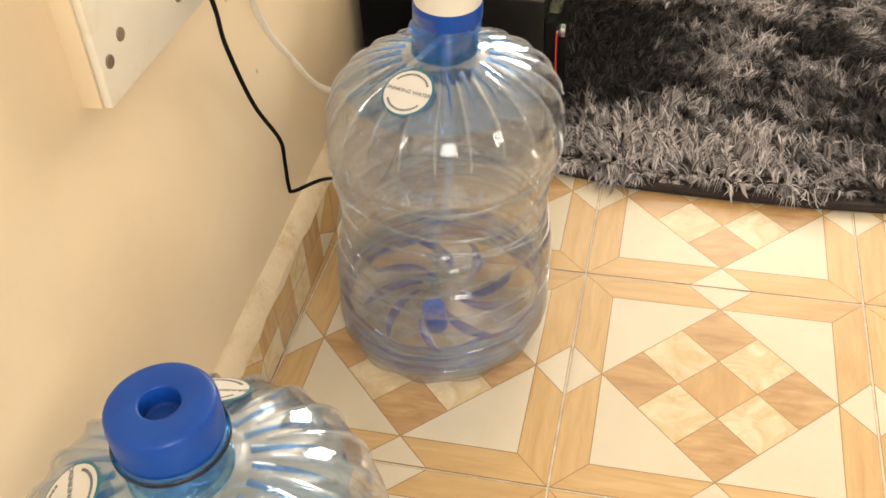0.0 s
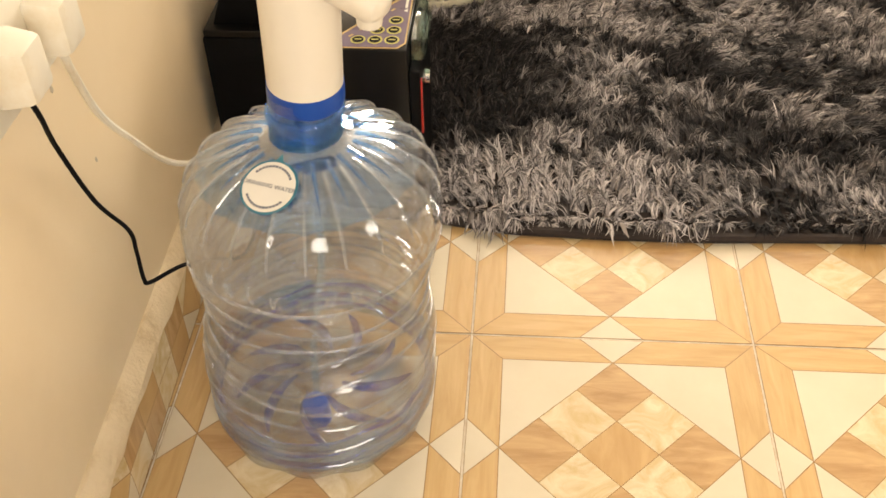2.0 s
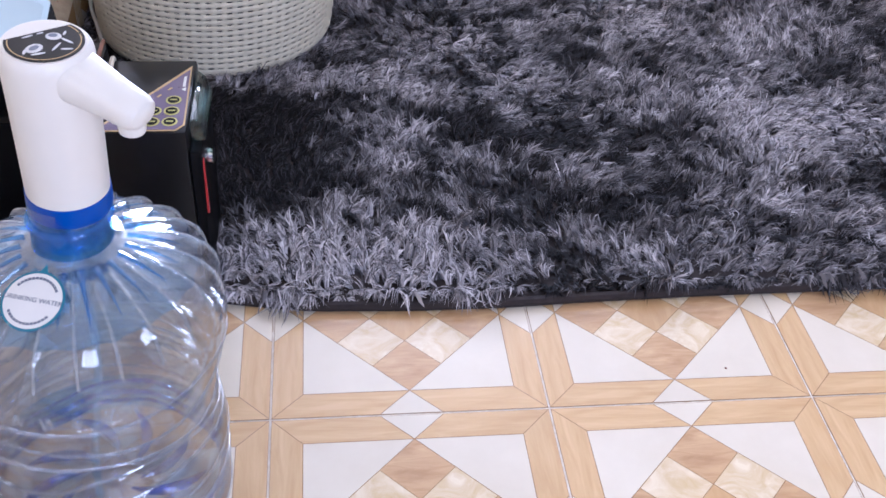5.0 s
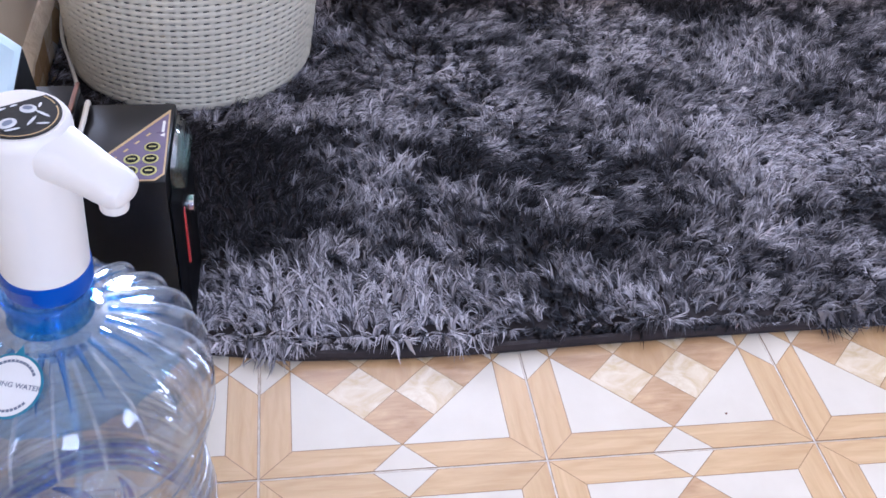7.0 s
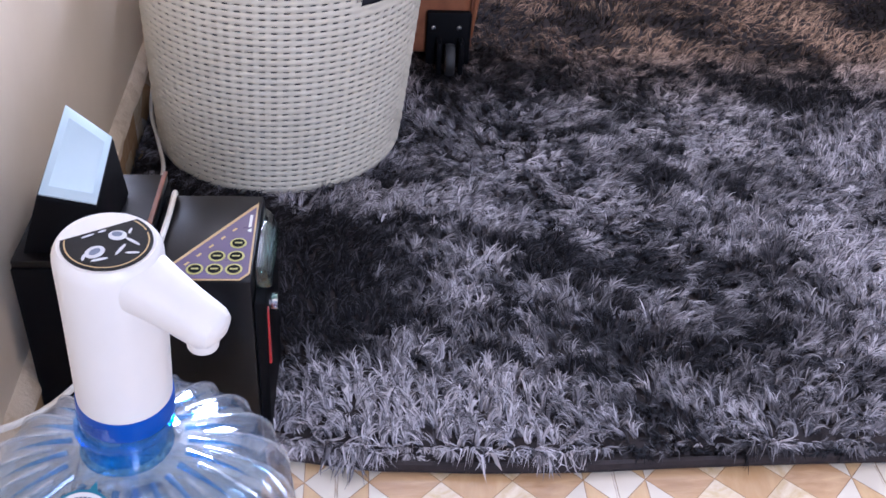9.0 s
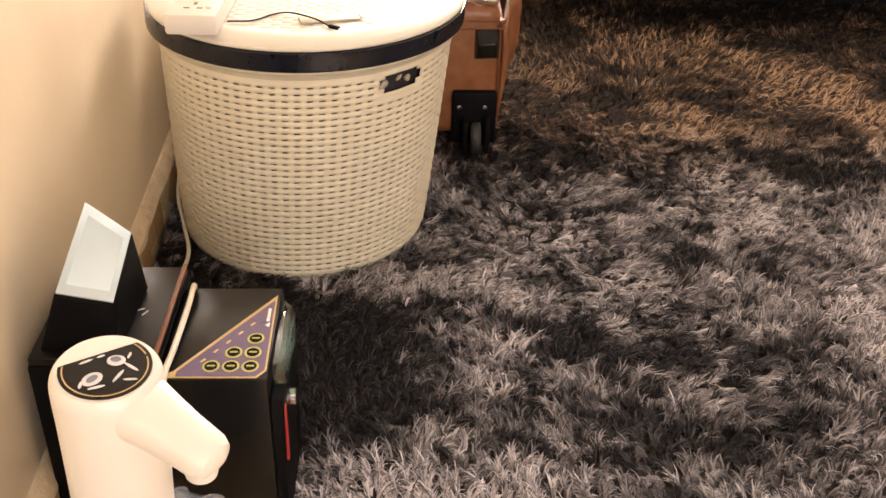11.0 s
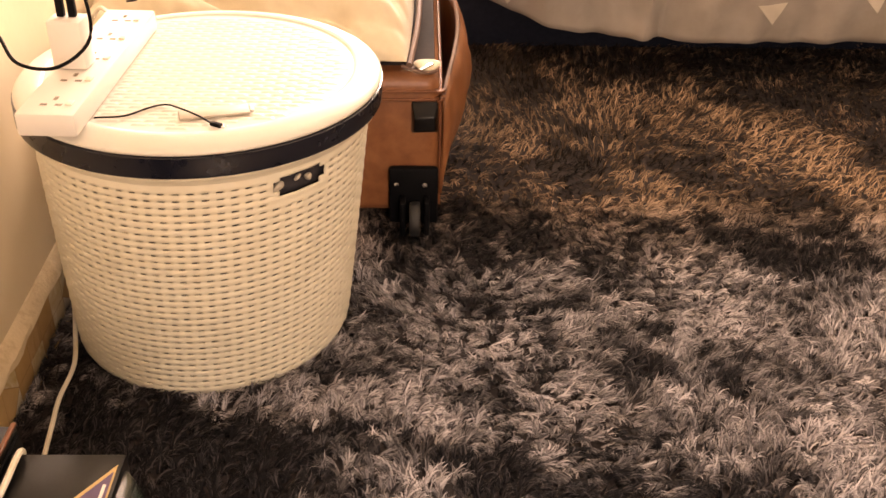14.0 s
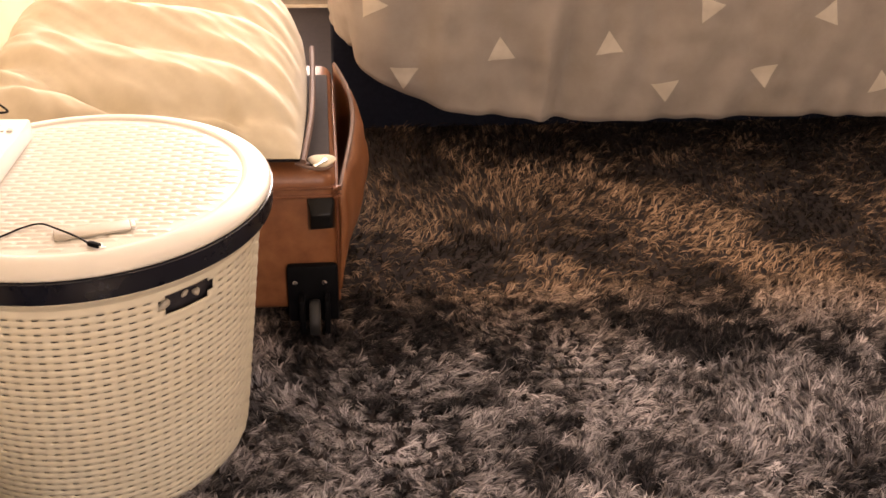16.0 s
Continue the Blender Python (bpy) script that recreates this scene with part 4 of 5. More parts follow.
bm = bmesh.new()
zs, kinds = [0.0, 0.008, 0.016], ["solid"] * 3
pitch = (BAS_H - 0.030 - 0.016) / ROWS
for r_ in range(ROWS):
    z0 = 0.016 + r_ * pitch
    for f, kd in ((0.22, "bandlow"), (0.56, "bandmid"), (0.86, "bandtop"), (1.0, "hole")):
        zs.append(z0 + f * pitch)
        kinds.append((kd, r_))
for f in (0.006, 0.010, 0.022, 0.026, 0.030):
    zs.append(BAS_H - 0.030 + f)
    kinds.append("rim")
NC = COLS * SUB
grid = []
for z, kd in zip(zs, kinds):
    ring = []
    for c in range(NC):
        a = 2 * math.pi * c / NC
        r_ = basket_radius(z)
        if isinstance(kd, tuple):
            bulge = {"bandlow": 0.0002, "bandmid": 0.0007, "bandtop": 0.0002, "hole": -0.0003}[kd[0]]
            wav = math.cos(2 * math.pi * c / SUB / 2 + math.pi * kd[1])
            r_ += bulge + (0.0005 * wav if kd[0] != "hole" else 0)
        ring.append(bm.verts.new((r_ * math.cos(a), r_ * math.sin(a), z)))
    grid.append(ring)
for i in range(len(zs) - 1):
    for c in range(NC):
        a = (2 * math.pi * (c + 0.5) / NC + math.pi) % (2 * math.pi) - math.pi
        zm = (zs[i] + zs[i + 1]) / 2
        if kinds[i + 1][0] == "bandlow" and isinstance(kinds[i + 1], tuple) and kinds[i + 1][1] > 0:
            framed = any(s0 - 0.035 < a < s1 + 0.035 for s0, s1 in SLOT) and zm > BAS_H - 0.083
            if c % SUB in (0, 1) and not framed:
                continue
        if any(s0 < a < s1 for s0, s1 in SLOT) and BAS_H - (0.070 if s_in(a) else 0.062) < zm < BAS_H - (0.034 if s_in(a) else 0.042):
            continue
        bm.faces.new((grid[i][c], grid[i][(c + 1) % NC], grid[i + 1][(c + 1) % NC], grid[i + 1][c]))
body = part("body", bm, "cream_plastic", basket, "cream plastic wall with rows of small slots")
sol = body.modifiers.new("thickness", "SOLIDIFY")
sol.thickness, sol.offset = 0.0025, -1
part("base", prism(disc_poly(BR0 - 0.022, 64), 0.0, 0.004), "cream_plastic", basket)
part("liner", lathe([(0.0, 0.006), (0.205, 0.007), (0.238, 0.03), (0.264, BAS_H - 0.02), (0.262, BAS_H - 0.02), (0.22, BAS_H - 0.05), (0, BAS_H - 0.045)], 64), "dark", basket, "dark laundry inside")
for s0, s1 in SLOT:
    bm = bmesh.new()
    for k in range(3):
        a = s0 + (s1 - s0) * (0.16, 0.50, 0.70)[k]
        z = BAS_H - 0.054 + 0.004 * math.sin(2.1 * k)
        tube([(0.2690 * math.cos(a + d), 0.2690 * math.sin(a + d), z + 0.010 * d / 0.05) for d in ((-0.05, 0, 0.02), (-0.02, 0, 0.02), (-0.01, 0, 0.025))[k]], (0.007, 0.004, 0.0065)[k], 8, 3, bm, lambda q: 0.4 + 0.6 * math.sin(math.pi * q))
    part("laundry_stripe", bm, "putty", basket, "pale cloth behind the handle slot")
LZ = BAS_H
part("rim", lathe(fine_profile([(BR1 - 0.004, LZ - 0.026), (BR1 + 0.001, LZ - 0.024), (BR1 + 0.006, LZ - 0.016), (LR + 0.002, LZ - 0.010), (LR + 0.005, LZ - 0.006), (LR + 0.004, LZ - 0.0035), (BR1 - 0.002, LZ - 0.003)], 3), 96), "cream_plastic", basket, "smooth rolled rim under the band")
part("dark_band", lathe(fine_profile([(LR - 0.004, LZ - 0.004), (LR + 0.006, LZ - 0.003), (LR + 0.0075, LZ + 0.002), (LR + 0.0075, LZ + 0.026), (LR + 0.007, LZ + 0.031), (LR - 0.002, LZ + 0.032)], 3), 96), "navy", basket, "dark navy plastic band")
lid = part("lid", lathe(fine_profile([(LR - 0.003, LZ + 0.0325), (LR + 0.004, LZ + 0.033), (LR + 0.005, LZ + 0.038), (LR - 0.002, LZ + 0.044), (LR - 0.018, LZ + 0.050), (LR - 0.030, LZ + 0.0525), (LR - 0.038, LZ + 0.0515), (LR - 0.042, LZ + 0.0490), (LR - 0.05, LZ + 0.0485), (0, LZ + 0.0485)], 3), 96), "lid", basket, "round cream lid")
LID_Z = KZ + LZ + 0.0485
# the lid's woven relief: short raised dashes in staggered rows
bm = bmesh.new()
dash_v = [(-0.0160, -0.0052, 0), (0.0160, -0.0052, 0), (0.0160, 0.0052, 0), (-0.0160, 0.0052, 0), (-0.011, -0.0018, 0.0017), (0.011, -0.0018, 0.0017), (0.011, 0.0018, 0.0017), (-0.011, 0.0018, 0.0017)]
j = 0
yy = -0.235
while yy < 0.235:
    xx = -0.24 + (0.0175 if j % 2 else 0)
    while xx < 0.24:
        if math.hypot(xx, yy) < 0.236:
            vs = [bm.verts.new((xx + a, yy + b, LZ + 0.0486 + c)) for a, b, c in dash_v]
            for f in ((4, 5, 6, 7), (0, 1, 5, 4), (1, 2, 6, 5), (2, 3, 7, 6), (3, 0, 4, 7)):
                bm.faces.new([vs[q] for q in f])
        xx += 0.035
    yy += 0.0122
    j += 1
lid_weave = tagged(part("weave", bm, "lid", lid, "woven relief of the lid"), kind="stuff")

reshaped(basket, Matrix(((1, 0, 0.059, 0), (0, 1, -0.035, 0), (0, 0, 1, 0), (0, 0, 0, 1))))  # the soft basket leans a little

# ---- power strip, charger, wires and stick on the lid ----
strip = thing("power_strip", -0.279, 1.096, LID_Z + 0.0025, "white multi-socket power strip lying on the basket's lid", "power strip", rz=-2.1)
part("housing", box(-0.043, 0.043, -0.222, 0.222, 0, 0.036, 0.005), "white_plastic", strip)
for k in range(5):
    yk = -0.185 + 0.088 * k
    for a, b, w, h in ((0.0, 0.018, 0.003, 0.006), (-0.011, -0.004, 0.005, 0.003), (0.011, -0.004, 0.005, 0.003)):
        part("socket_hole", box(a - w / 1, a + w / 1, yk + b - h / 1, yk + b + h / 1, 0.0361, 0.0365), "wheel_face", strip, smooth=False)
    part("switch", box(0.021, 0.031, yk - 0.008, yk + 0.008, 0.0361, 0.0395, 0.0015), "old_plastic", strip)
charger = thing("usb_charger", -0.293, 1.055, LID_Z + 0.039, "white wall charger plugged upright into the power strip", "charger", rz=-5)
part("charger_body", box(-0.027, 0.027, -0.022, 0.022, 0.0, 0.078, 0.006), "white_plastic", charger)
for xx in (-0.008, 0.010):
    part("cord_plug", box(xx - 0.006, xx + 0.006, -0.005, 0.005, 0.0785, 0.112, 0.002), "black", charger, "black cord plug")
cx_, cy_, cz_ = -0.293, 1.055, LID_Z + 0.151
tagged(part("charger_cord", tube([(cx_ - 0.008, cy_, cz_), (cx_ + 0.002, cy_ - 0.005, cz_ + 0.03), (cx_ + 0.035, cy_ - 0.02, cz_ + 0.02), (cx_ + 0.045, cy_ - 0.045, cz_ - 0.05), (cx_ + 0.0, cy_ - 0.075, cz_ - 0.085), (cx_ - 0.06, cy_ - 0.07, cz_ - 0.082), (cx_ - 0.10, cy_ - 0.02, cz_ - 0.06)], 0.0028, 8, 6), "black"), "black charging cord looped from the charger", "cord")
tagged(part("charger_cord", tube([(cx_ + 0.010, cy_, cz_), (cx_ + 0.018, cy_ + 0.02, cz_ + 0.025), (cx_ + 0.06, cy_ + 0.08, cz_ - 0.01), (cx_ + 0.075, cy_ + 0.12, cz_ - 0.045), (cx_ + 0.05, cy_ + 0.15, cz_ - 0.06)], 0.0018, 8, 6), "black"), "thin black cord behind the power strip", "cord")
wire_z = LID_Z + 0.004
wire = thing("thin_cable", -0.246, 0.934, wire_z, "thin black cable with a small plug lying on the lid", "cable")
part("wire", tube([(0.010, -0.004, 0.004), (0.050, 0.012, 0.0), (0.080, 0.042, 0.0), (0.104, 0.049, 0.002), (0.132, 0.022, 0.008), (0.162, -0.002, 0.008), (0.182, -0.012, 0.001)], 0.0015, 6, 6), "black", wire)
part("plug", moved(box(-0.010, 0.010, -0.0038, 0.0038, -0.002, 0.0045, 0.0015), Matrix.Translation((0.191, -0.018, 0.0)) @ Matrix.Rotation(radians(-30), 4, "Z")), "black", wire)
part("plug_tip", moved(box(0.010, 0.018, -0.0024, 0.0024, 0.0, 0.002, 0.0004), Matrix.Translation((0.191, -0.018, 0.0)) @ Matrix.Rotation(radians(-30), 4, "Z")), "chrome", wire)
stick_ = thing("plastic_stick", -0.064, 0.962, LID_Z + 0.002, "short pale plastic strip lying on the lid", "plastic strip", rz=15)
part("strip", box(-0.054, 0.050, -0.016, 0.016, 0, 0.004, 0.0015), "putty", stick_)
part("strip_end", box(0.0505, 0.057, -0.011, 0.011, 0, 0.005, 0.0015), "white_plastic", stick_)

# ---- suitcase and pillow ----
CX0, CX1, CY0, CY1, CZ0, CZ1 = -0.36, 0.283, 1.378, 2.05, 0.055, 0.378
case = thing("suitcase", 0.0, 1.808, 0.03, "tan leather suitcase lying open and overfull on its wheels", "suitcase")
co = (0.0, 1.7, 0.03)
bm = box(CX0 - co[0], CX1 - co[0], CY0 - co[1], CY1 - co[1], CZ0 - co[2], CZ1 - co[2], 0.028, 4)
part("shell", bm, "leather", case, "tan leather shell")
for zz in (0.325, 0.343):
    pts = [(CX0 + 0.03, CY0 - 0.002, zz), (CX1 - 0.04, CY0 - 0.002, zz), (CX1 - 0.010, CY0 + 0.010, zz), (CX1 + 0.002, CY0 + 0.04, zz), (CX1 + 0.002, CY1 - 0.04, zz)]
    part("piping", tube([rel(p, co) for p in pts], 0.0035, 8, 4), "piping", case, "dark piping and zip line")
pts = [(CX1 + 0.001, CY0 + 0.02, 0.07), (CX1 + 0.002, CY0 + 0.018, 0.20), (CX1 + 0.002, CY0 + 0.02, 0.34)]
part("piping", tube([rel(p, co) for p in pts], 0.0035, 8, 4), "piping", case)
# side flap of the open front, leaning out
bm = bmesh.new()
prev = None
for k in range(25):
    y = CY0 + 0.012 + 0.62 * k / 24
    h = 0.330 + 0.055 * math.sin(math.pi * min(1, k / 17) ** 0.8 * 0.5) + 0.006 * math.sin(k * 0.9)
    sw = 0.008 + 0.062 * math.sin(math.pi * k / 24) + 0.003 * math.sin(k * 1.3)
    row = []
    for q in range(9):
        s = q / 8
        row.append(bm.verts.new(rel((CX1 + 0.003 + sw * math.sin(math.pi * s * 0.8), y, 0.10 + (h - 0.10) * s), co)))
    if prev:
        for q in range(8):
            bm.faces.new((prev[q], row[q], row[q + 1], prev[q + 1]))
    prev = row
flap = part("front_flap", bm, "leather", case, "soft leather flap leaning outward")
fs = flap.modifiers.new("thickness", "SOLIDIFY")
fs.thickness, fs.offset = 0.008, 0
pts = [(CX1 + 0.008 + 0.036 * math.sin(math.pi * k / 8), CY0 + 0.012 + 0.62 * k / 8, 0.333 + 0.055 * math.sin(math.pi * min(1, 3 * k / 17) ** 0.8 * 0.5)) for k in range(9)]
part("zip", tube([rel(p, co) for p in pts], 0.005, 6, 4), "zip", case, "brown zip tape along the flap")
part("zip", tube([rel(p, co) for p in [(0.205, 1.392, 0.392), (0.235, 1.383, 0.384), (0.262, 1.386, 0.381), (0.277, 1.40, 0.382)]], 0.004, 6, 4), "zip", case)
part("zip", tube([rel(p, co) for p in [(0.220, 1.388, 0.395), (0.236, 1.55, 0.420), (0.240, 1.75, 0.435), (0.238, 1.98, 0.440)]], 0.0065, 6, 4), "zip", case, "brown zip border beside the pillow")
part("zip_pull", moved(box(-0.005, 0.005, -0.022, 0.012, -0.0015, 0.0015, 0.001), Matrix.Translation(rel((0.258, 1.395, 0.392), co)) @ pose(0, 0, 0, 10, 0, -50)), "chrome", case, "small zip pull")
part("lining", box(0.150 - co[0], CX1 - 0.010, 0.03 - 0.30, 0.25, CZ1 - 0.008 - co[2], CZ1 + 0.004 - co[2], 0.004), "rug_base", case, "dark lining")
part("packed_cloth", moved(lathe(fine_profile([(0, -0.006), (0.02, -0.005), (0.028, 0), (0.018, 0.006), (0, 0.008)], 3), 20, lambda a, r, z: r * (1 + 0.12 * math.sin(3 * a))), Matrix.Translation(rel((0.257, 1.415, 0.386), co))), "pillow", case, "bit of pale cloth")
foot = part("stand_foot", hexa([rel(p, co) for p in ((0.230, 1.353, 0.262), (0.274, 1.353, 0.265), (0.281, 1.3775, 0.252), (0.224, 1.3775, 0.250), (0.232, 1.351, 0.294), (0.272, 1.351, 0.297), (0.281, 1.3775, 0.326), (0.224, 1.3775, 0.323))], 0.003), "black_gloss", case, "glossy black plastic stand foot")
bracket = part("wheel_bracket", box(0.176, 0.282, -0.345, -0.3225, 0.012, 0.146, 0.008), "black", case, "black wheel bracket")
for xx in (0.193, 0.253):
    part("screw", moved(lathe(fine_profile([(0.006, 0), (0.0055, 0.002), (0, 0.003)], 2), 16), Matrix.Translation((xx, -0.345, 0.108)) @ Matrix.Rotation(radians(90), 4, "X")), "chrome", bracket, "steel screw head")
for sx in (0.200, 0.252):
    part("wheel_arm", box(sx, sx + 0.012, -0.385, -0.344, 0.004, 0.085, 0.004), "black", bracket)
wheel = part("wheel", moved(lathe(fine_profile([(0.030, -0.011), (0.036, -0.010), (0.038, 0), (0.036, 0.010), (0.030, 0.011)], 3), 32, close=False), Matrix.Translation((0.232, -0.372, 0.040)) @ Matrix.Rotation(radians(90), 4, "Y")), "rubber", case, "dark rubber wheel")
part("wheel_hub", moved(lathe(fine_profile([(0, -0.0115), (0.026, -0.011), (0.031, -0.0095), (0.031, 0.0095), (0.026, 0.011), (0, 0.0115)], 3), 28), Matrix.Translation((0.232, -0.372, 0.040)) @ Matrix.Rotation(radians(90), 4, "Y")), "wheel_face", wheel, "worn tan wheel hub")

pil = thing("pillow", -0.130, 1.838, 0.380, "crumpled cream cotton pillow lying on the suitcase", "pillow")
bm = bmesh.new()
NU, NV = 170, 170
PW, PD = 0.69, 0.72


def pillow_point(u, v, side):
    """u, v from -1 to 1 over the pillow; side 1 above, -1 below."""
    e = max(0.0, (1 - abs(u) ** 5) * (1 - abs(v) ** 3.6)) ** 0.5
    x, y = PW / 2 * u * (1 + (0.035 if u > 0 else -0.05) * (1 - v * v)), PD / 2 * v * (1 - 0.05 * (1 - u * u))
    wr = 0.0
    if side > 0:
        bend = 0.07 * noise.noise(Vector((x * 2.6, y * 2.6, 7)))
        f1 = noise.noise(Vector((x * 1.6 + y, (y + bend) * 8.5 + 4.2 * x, 3.3)))
        f2 = noise.noise(Vector((x * 3 + 2 * y, (y + bend) * 19 + 9 * x, 8.1)))
        f3 = noise.noise(Vector((x * 7 - 3 * y, (y + bend) * 30 + 30 * x, 5.7)))
        wr = 0.034 * math.tanh(2.4 * f1) * 0.8 + 0.020 * f2 + 0.0075 * f3
        wr -= 0.020 * math.exp(-((y + 0.24 + 0.16 * x) / 0.022) ** 2)
    z = 0.030 + side * e * (0.024 if side < 0 else 0.165 + 0.065 * v) + wr * min(1, e * 1.5)
    return (x, y, z)


for side in (1, -1):
    g_ = [[bm.verts.new(pillow_point(-1 + 2 * i / NU, -1 + 2 * j / NV, side)) for i in range(NU + 1)] for j in range(NV + 1)]
    for j in range(NV):
        for i in range(NU):
            q = (g_[j][i], g_[j][i + 1], g_[j + 1][i + 1], g_[j + 1][i])
            bm.faces.new(q if side > 0 else q[::-1])
bmesh.ops.remove_doubles(bm, verts=bm.verts[:], dist=0.0008)
part("pillow_case", bm, "pillow", pil, "cream cotton pillow case with creases")

# ---- bed ----
bed = thing("bed", 1.35, 2.9, 0.0, "low bed with a dark navy base under a taupe sheet", "bed")
part("bed_base", box(-1.06, 1.0, -0.30, 1.1, 0.013, 0.36, 0.012), "navy_cloth", bed, "dark navy cloth covered bed base")
# unseen bed top, set high so that the bed shades the rug before it
part("mattress", box(-1.0, 1.02, -0.62, 1.12, 0.361, 0.70, 0.05, 4), "old_plastic", bed, "pale mattress")
sheet = thing("bed_sheet", 1.35, 2.9, 0.0, "taupe bed sheet printed with cream triangles hanging over the bed's side", "bed sheet")
SX0, SX1, SYN, SYF, SR = 0.30, 2.42, 2.235, 4.05, 0.13


def sheet_edge(s):
    """Along the hanging sheet, s metres from its far end on the short side: place and outward direction."""
    l1 = SYF - (SYN + SR)
    if s < l1:
        return SX0, SYF - s, -1.0, 0.0
    arc = SR * math.pi / 2
    if s < l1 + arc:
        a = (s - l1) / SR
        return SX0 + SR - SR * math.cos(a), SYN + SR - SR * math.sin(a), -math.cos(a), -math.sin(a)
    return SX0 + SR + s - l1 - arc, SYN, 0.0, -1.0


def hem(x, y):
    if y > SYN + SR * 0.5:
        return 0.36 + 0.06 * min(1, (y - SYN) * 2)
    return 0.160 + 0.20 * math.exp(-(x - SX0 + 0.03) / 0.13) + 0.075 * math.exp(-(x - SX0) / 0.5) + 0.010 * math.sin(5 * x)


def sheet_point(s, v):
    """v from 0 at the hem to 1 at the top edge."""
    x, y, ox, oy = sheet_edge(s)
    z = hem(x, y) + (0.720 - hem(x, y)) * v
    f = 0.036 * noise.noise(Vector((s * 5.5, v * 0.9, 2))) + 0.022 * noise.noise(Vector((s * 14, v * 2.5, 5))) + 0.006 * noise.noise(Vector((s * 9, v * 14, 9)))
    crease = -0.035 * math.exp(-((x - 0.905 - 0.03 * v) / 0.035) ** 2) * (1 if y < SYN + 0.02 else 0) + 0.018 * math.exp(-((x - 0.86 - 0.05 * v) / 0.03) ** 2) * (1 if y < SYN + 0.02 else 0)
    out = 0.016 + f * (1.2 - 0.8 * v) + crease * (1 - v) - 0.02 * (1 - v) ** 3
    rnd = max(0, (v - 0.9) / 0.1)
    out -= 0.03 * rnd * rnd
    return Vector((x + ox * out - 1.35, y + oy * out - 2.9, z))


LEN = (SYF - SYN - SR) + SR * math.pi / 2 + (SX1 - SX0 - SR)
bm = bmesh.new()
NS, NVV = 320, 30
g_ = [[bm.verts.new(sheet_point(LEN * i / NS, j / NVV)) for i in range(NS + 1)] for j in range(NVV + 1)]
for j in range(NVV):
    for i in range(NS):
        bm.faces.new((g_[j][i], g_[j][i + 1], g_[j + 1][i + 1], g_[j + 1][i]))
drape = part("drape", bm, "sheet", sheet, "hanging side of the sheet with soft folds")
dm = drape.modifiers.new("thickness", "SOLIDIFY")
dm.thickness, dm.offset = 0.003, -1
bm = bmesh.new()
bmesh.ops.create_grid(bm, x_segments=50, y_segments=45, size=0.5)
for v in bm.verts:
    x, y = SX0 + 0.02 + (SX1 - SX0 - 0.02) * (v.co.x + 0.5), SYN + 0.02 + (SYF - SYN - 0.02) * (v.co.y + 0.5)
    v.co = (x - 1.35, y - 2.9, 0.717 + 0.008 * noise.noise(Vector((x * 4, y * 4, 1))))
part("top_cloth", bm, "sheet", sheet)
S_FRONT = (SYF - SYN - SR) + SR * math.pi / 2 - SX0 - SR


def print_triangle(x, z, size, turn):
    s0 = S_FRONT + x
    bm = bmesh.new()
    n = 5
    rows_ = []
    for a in range(n + 1):
        row = []
        for b in range(a + 1):
            ly, lx = size * (0.55 - a / n), size * 0.62 * ((b / a - 0.5) * 2 * a / n if a else 0)
            c, d = math.cos(radians(turn)), math.sin(radians(turn))
            px, pz = lx * c - ly * d, lx * d + ly * c
            h = hem(x + px, SYN)
            p = sheet_point(s0 + px, (z + pz - h) / (0.720 - h)) + Vector((0, -0.0025, 0))
            row.append(bm.verts.new(p))
        rows_.append(row)
    for a in range(n):
        for b in range(a + 1):
            bm.faces.new((rows_[a][b], rows_[a + 1][b], rows_[a + 1][b + 1]))
            if b < a:
                bm.faces.new((rows_[a][b], rows_[a + 1][b + 1], rows_[a][b + 1]))
    part("printed_triangle", bm, "sheet_print", sheet)


for x, z, turn in ((1.03, 0.397, 5), (0.736, 0.382, 5), (0.476, 0.311, 178), (1.202, 0.258, 190), (1.629, 0.483, -20), (1.469, 0.308, 75), (1.282, 0.502, 40), (0.388, 0.514, 30), (1.833, 0.274, 10), (1.98, 0.42, 120), (2.15, 0.30, 60)):
    print_triangle(x, z, 0.062, turn)

# ---- small marks ----
for x, y, r in ((-0.397, -0.307, 0.0022), (-0.377, -0.305, 0.0022), (0.687, 0.064, 0.0018)):
    t = thing("dirt_speck", x, y, 0.0008, "tiny dark speck of dirt on the floor tiles", "speck", "specks on the tiles")
    part("speck", lathe(fine_profile([(r, 0), (r * 0.8, 0.0008), (0, 0.001)], 2), 10, lambda a, q, z: q * (1 + 0.2 * math.sin(3 * a))), "piping", t)
for y, z, r in ((-0.157, 0.509, 0.004), (-0.109, 0.383, 0.003)):
    t = thing("paint_chip", wall_x(y), y, z, "small brownish chip in the cream wall paint", "paint chip", "chips in the wall paint")
    part("chip", moved(lathe(fine_profile([(r, 0.0002), (r * 0.8, 0.0006), (0, 0.0007)], 2), 10, lambda a, q, h: q * (1 + 0.3 * math.sin(2 * a + 1))), Matrix.Rotation(radians(90), 4, "Y")), "putty", t)
# ---- floor and skirting tiles ----
T, GAP, D, LW = 0.40, 0.0015, 0.0455, 0.0006


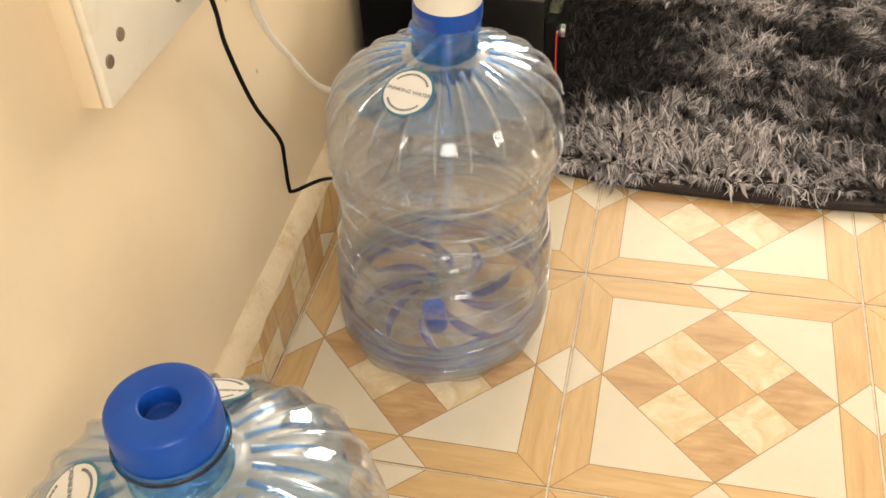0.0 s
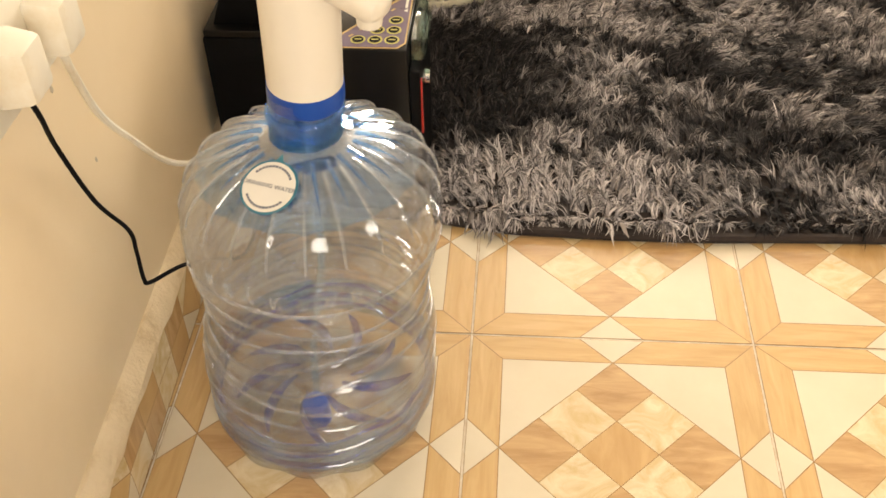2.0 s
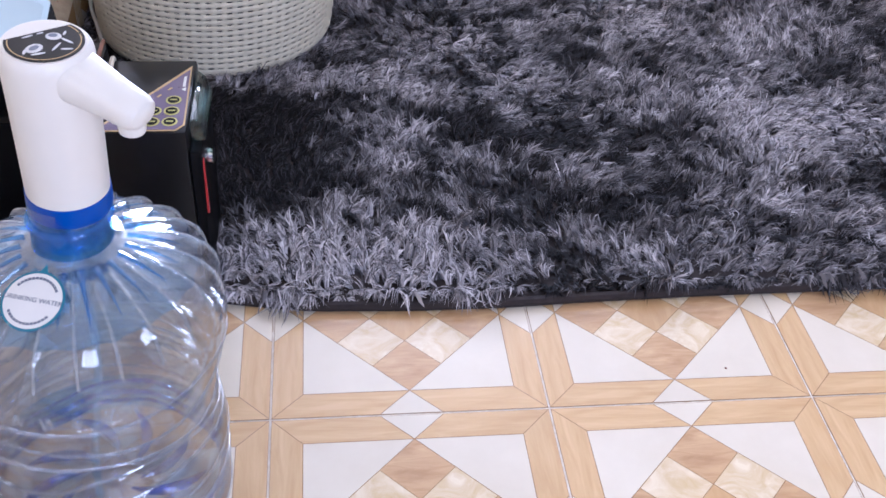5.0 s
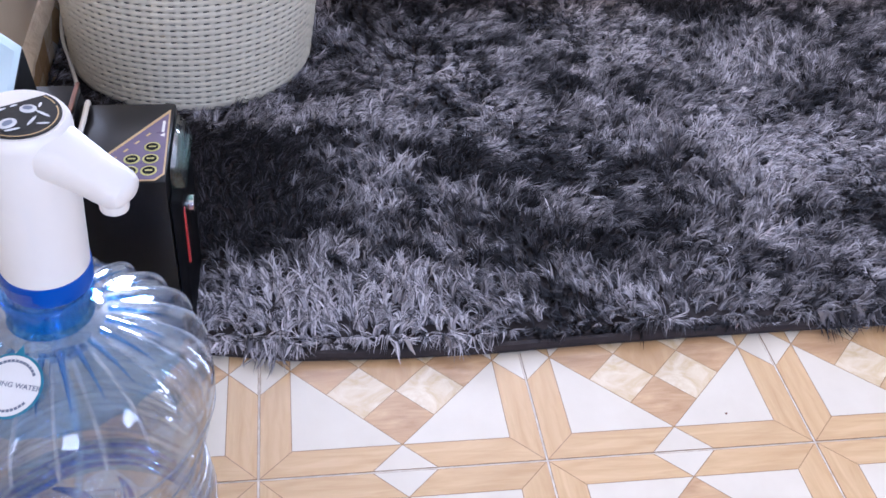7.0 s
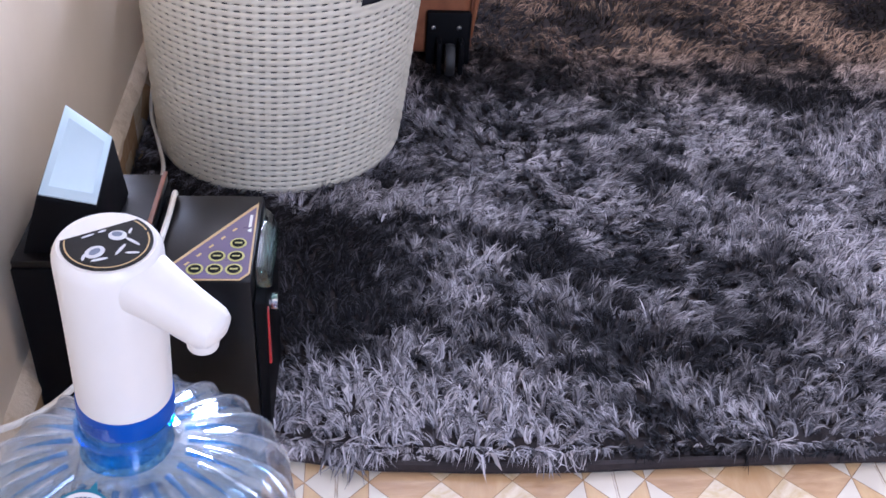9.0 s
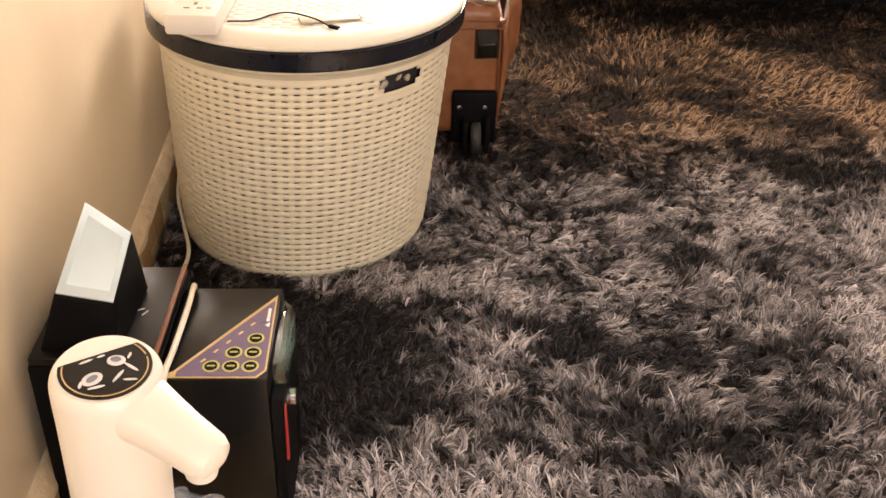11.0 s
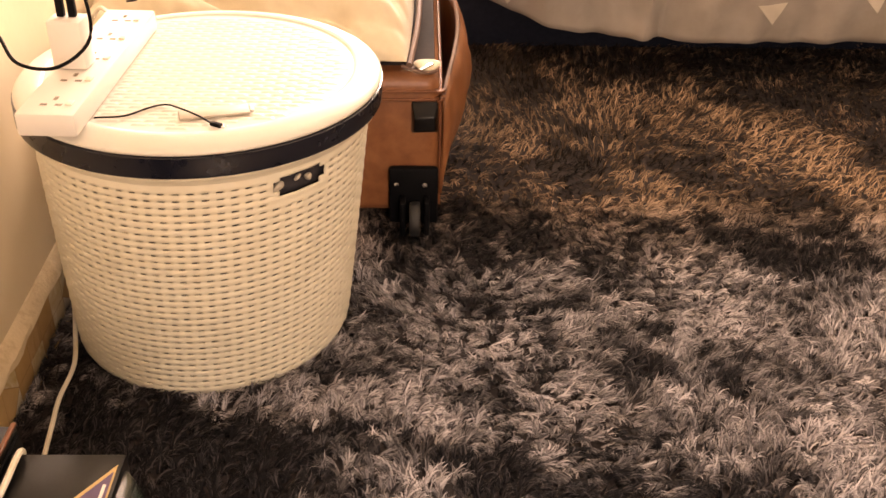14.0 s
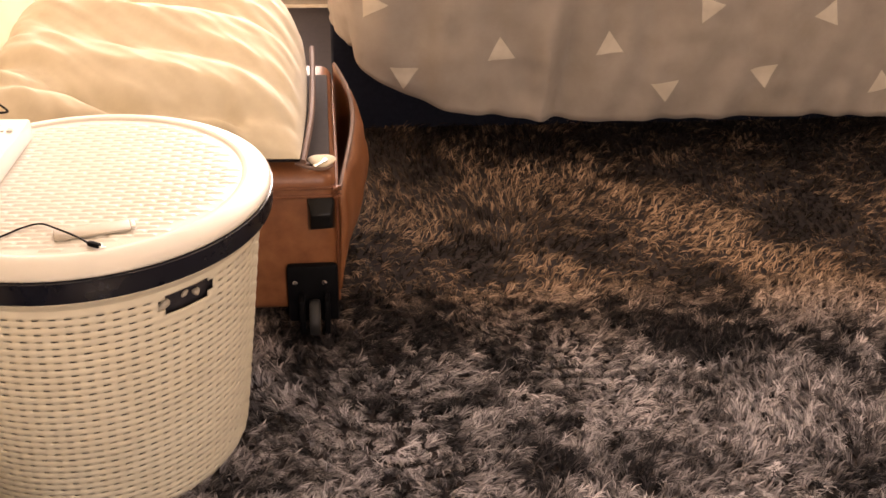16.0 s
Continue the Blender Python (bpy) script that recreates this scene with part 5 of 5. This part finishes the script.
def inset(poly, w):
    """Pulls a convex polygon's edges in by w."""
    n = len(poly)
    area = sum(poly[i][0] * poly[(i + 1) % n][1] - poly[(i + 1) % n][0] * poly[i][1] for i in range(n))
    if area < 0:
        poly = poly[::-1]
    lines = []
    for i in range(n):
        (ax, ay), (bx, by) = poly[i], poly[(i + 1) % n]
        l = math.hypot(bx - ax, by - ay)
        nx, ny = -(by - ay) / l, (bx - ax) / l
        lines.append((nx, ny, nx * ax + ny * ay + w))
    out = []
    for i in range(n):
        a, b = lines[i - 1], lines[i]
        det = a[0] * b[1] - a[1] * b[0]
        out.append(((a[2] * b[1] - a[1] * b[2]) / det, (a[0] * b[2] - a[2] * b[0]) / det))
    return out


TILE_MATS = ["line", "band_x", "band_y", "cream", "marble", "brown", "tan"]


def tile_pieces():
    """The tile's printed pieces: (material index, polygon), about its centre."""
    h = T / 2 - GAP
    i = T / 2 - D
    out = []
    for q in range(4):
        c, s = (1, 0, -1, 0)[q], (0, 1, 0, -1)[q]
        rot = lambda p: (c * p[0] - s * p[1], s * p[0] + c * p[1])
        band = 1 if q % 2 == 0 else 2
        for sg in (1, -1):
            out.append((band, [rot((sg * a, b)) for a, b in ((h, -h), (i, -i), (0.0, -i), (D, -h))]))
        out.append((3, [rot(p) for p in ((-D, -h), (D, -h), (0, -i))]))
        out.append((3, [rot(p) for p in ((-i, -i), (0, -i), (-i, 0))]))
    e1, e2 = (i / 3, i / 3), (-i / 3, i / 3)
    for a in range(3):
        for b in range(3):
            o = (e1[0] * a + e2[0] * b, -i + e1[1] * a + e2[1] * b)
            k = 6 if (a, b) == (1, 1) else (5 if (a + b) % 2 == 0 else 4)
            out.append((k, [o, (o[0] + e1[0], o[1] + e1[1]), (o[0] + e1[0] + e2[0], o[1] + e1[1] + e2[1]), (o[0] + e2[0], o[1] + e2[1])]))
    return out


PIECES = tile_pieces()
bm = box(-T / 2 + GAP, T / 2 - GAP, -T / 2 + GAP, T / 2 - GAP, -0.008, 0.0)
for k, poly in PIECES:
    f = bm.faces.new([bm.verts.new((x, y, 0.0003)) for x, y in inset(poly, LW)])
    f.material_index = k
tile_me = bpy.data.meshes.new("tile")
bm.normal_update()
bm.to_mesh(tile_me)
bm.free()
for k in TILE_MATS:
    tile_me.materials.append(M[k])
bm = bmesh.new()
bm.from_mesh(tile_me)
bmesh.ops.bisect_plane(bm, geom=bm.verts[:] + bm.edges[:] + bm.faces[:], plane_co=(0.02, 0, 0), plane_no=(-1, 0, 0), clear_outer=True)
cut_me = tile_me.copy()
bm.to_mesh(cut_me)
bm.free()
for i in range(-2, 8):
    for j in range(-6, 10):
        ob = new("tile", tile_me if i > -2 else cut_me)
        ob.parent = floor
        ob.matrix_world = pose(i * T + T / 2, j * T + T / 2, 0.0 + 0.0002 * ((i * 7 + j * 3) % 3), 0, 0, 0)



def skirting_tile(shift):
    """A strip cut off a patterned tile, standing on edge: printed pieces in the strip, about y along it."""
    bm = box(0.0005, SK_T, -T / 2 + 0.001, T / 2 - 0.001, 0.0005, SK_H)
    h0, h1 = 0.003, SK_H - 0.003
    mid = 0.5 * SK_H
    cells = []
    n = 6
    w = T / n
    kinds_ = [4, 6, 5, 6, 4, 5]
    for q in range(n):
        a, b = -T / 2 + q * w, -T / 2 + (q + 1) * w
        k = kinds_[(q + shift) % n]
        if q in (0, n - 1):
            cells.append((3, [(a, h0), (b, h0), (a if q else b, mid)]))
            cells.append((4, [(a, h1), (b, h1), (a if q else b, mid)]))
            cells.append((2, [(b if q else a, h0), (b if q else a, h1), (a if q else b, mid)]))
        else:
            cells.append((k, [(a, mid), (b, mid), (b, h1), (a, h1)]))
            cells.append((kinds_[(q + shift + 2) % n], [(a, h0), (b, h0), (b, mid), (a, mid)]))
    for k, poly in cells:
        f = bm.faces.new([bm.verts.new((SK_T + 0.0003, y, z)) for y, z in inset(poly, 0.0006)])
        f.material_index = k
    me = bpy.data.meshes.new("skirting_tile")
    bm.normal_update()
    bm.to_mesh(me)
    bm.free()
    for k in TILE_MATS:
        me.materials.append(M[k])
    return me


strips = [skirting_tile(0), skirting_tile(1)]
for j in range(-6, 10):
    ob = new("skirting_tile", strips[j % 2])
    ob.parent = skirting
    ob.location = (0, j * T + T / 2 + 0.03, 0)
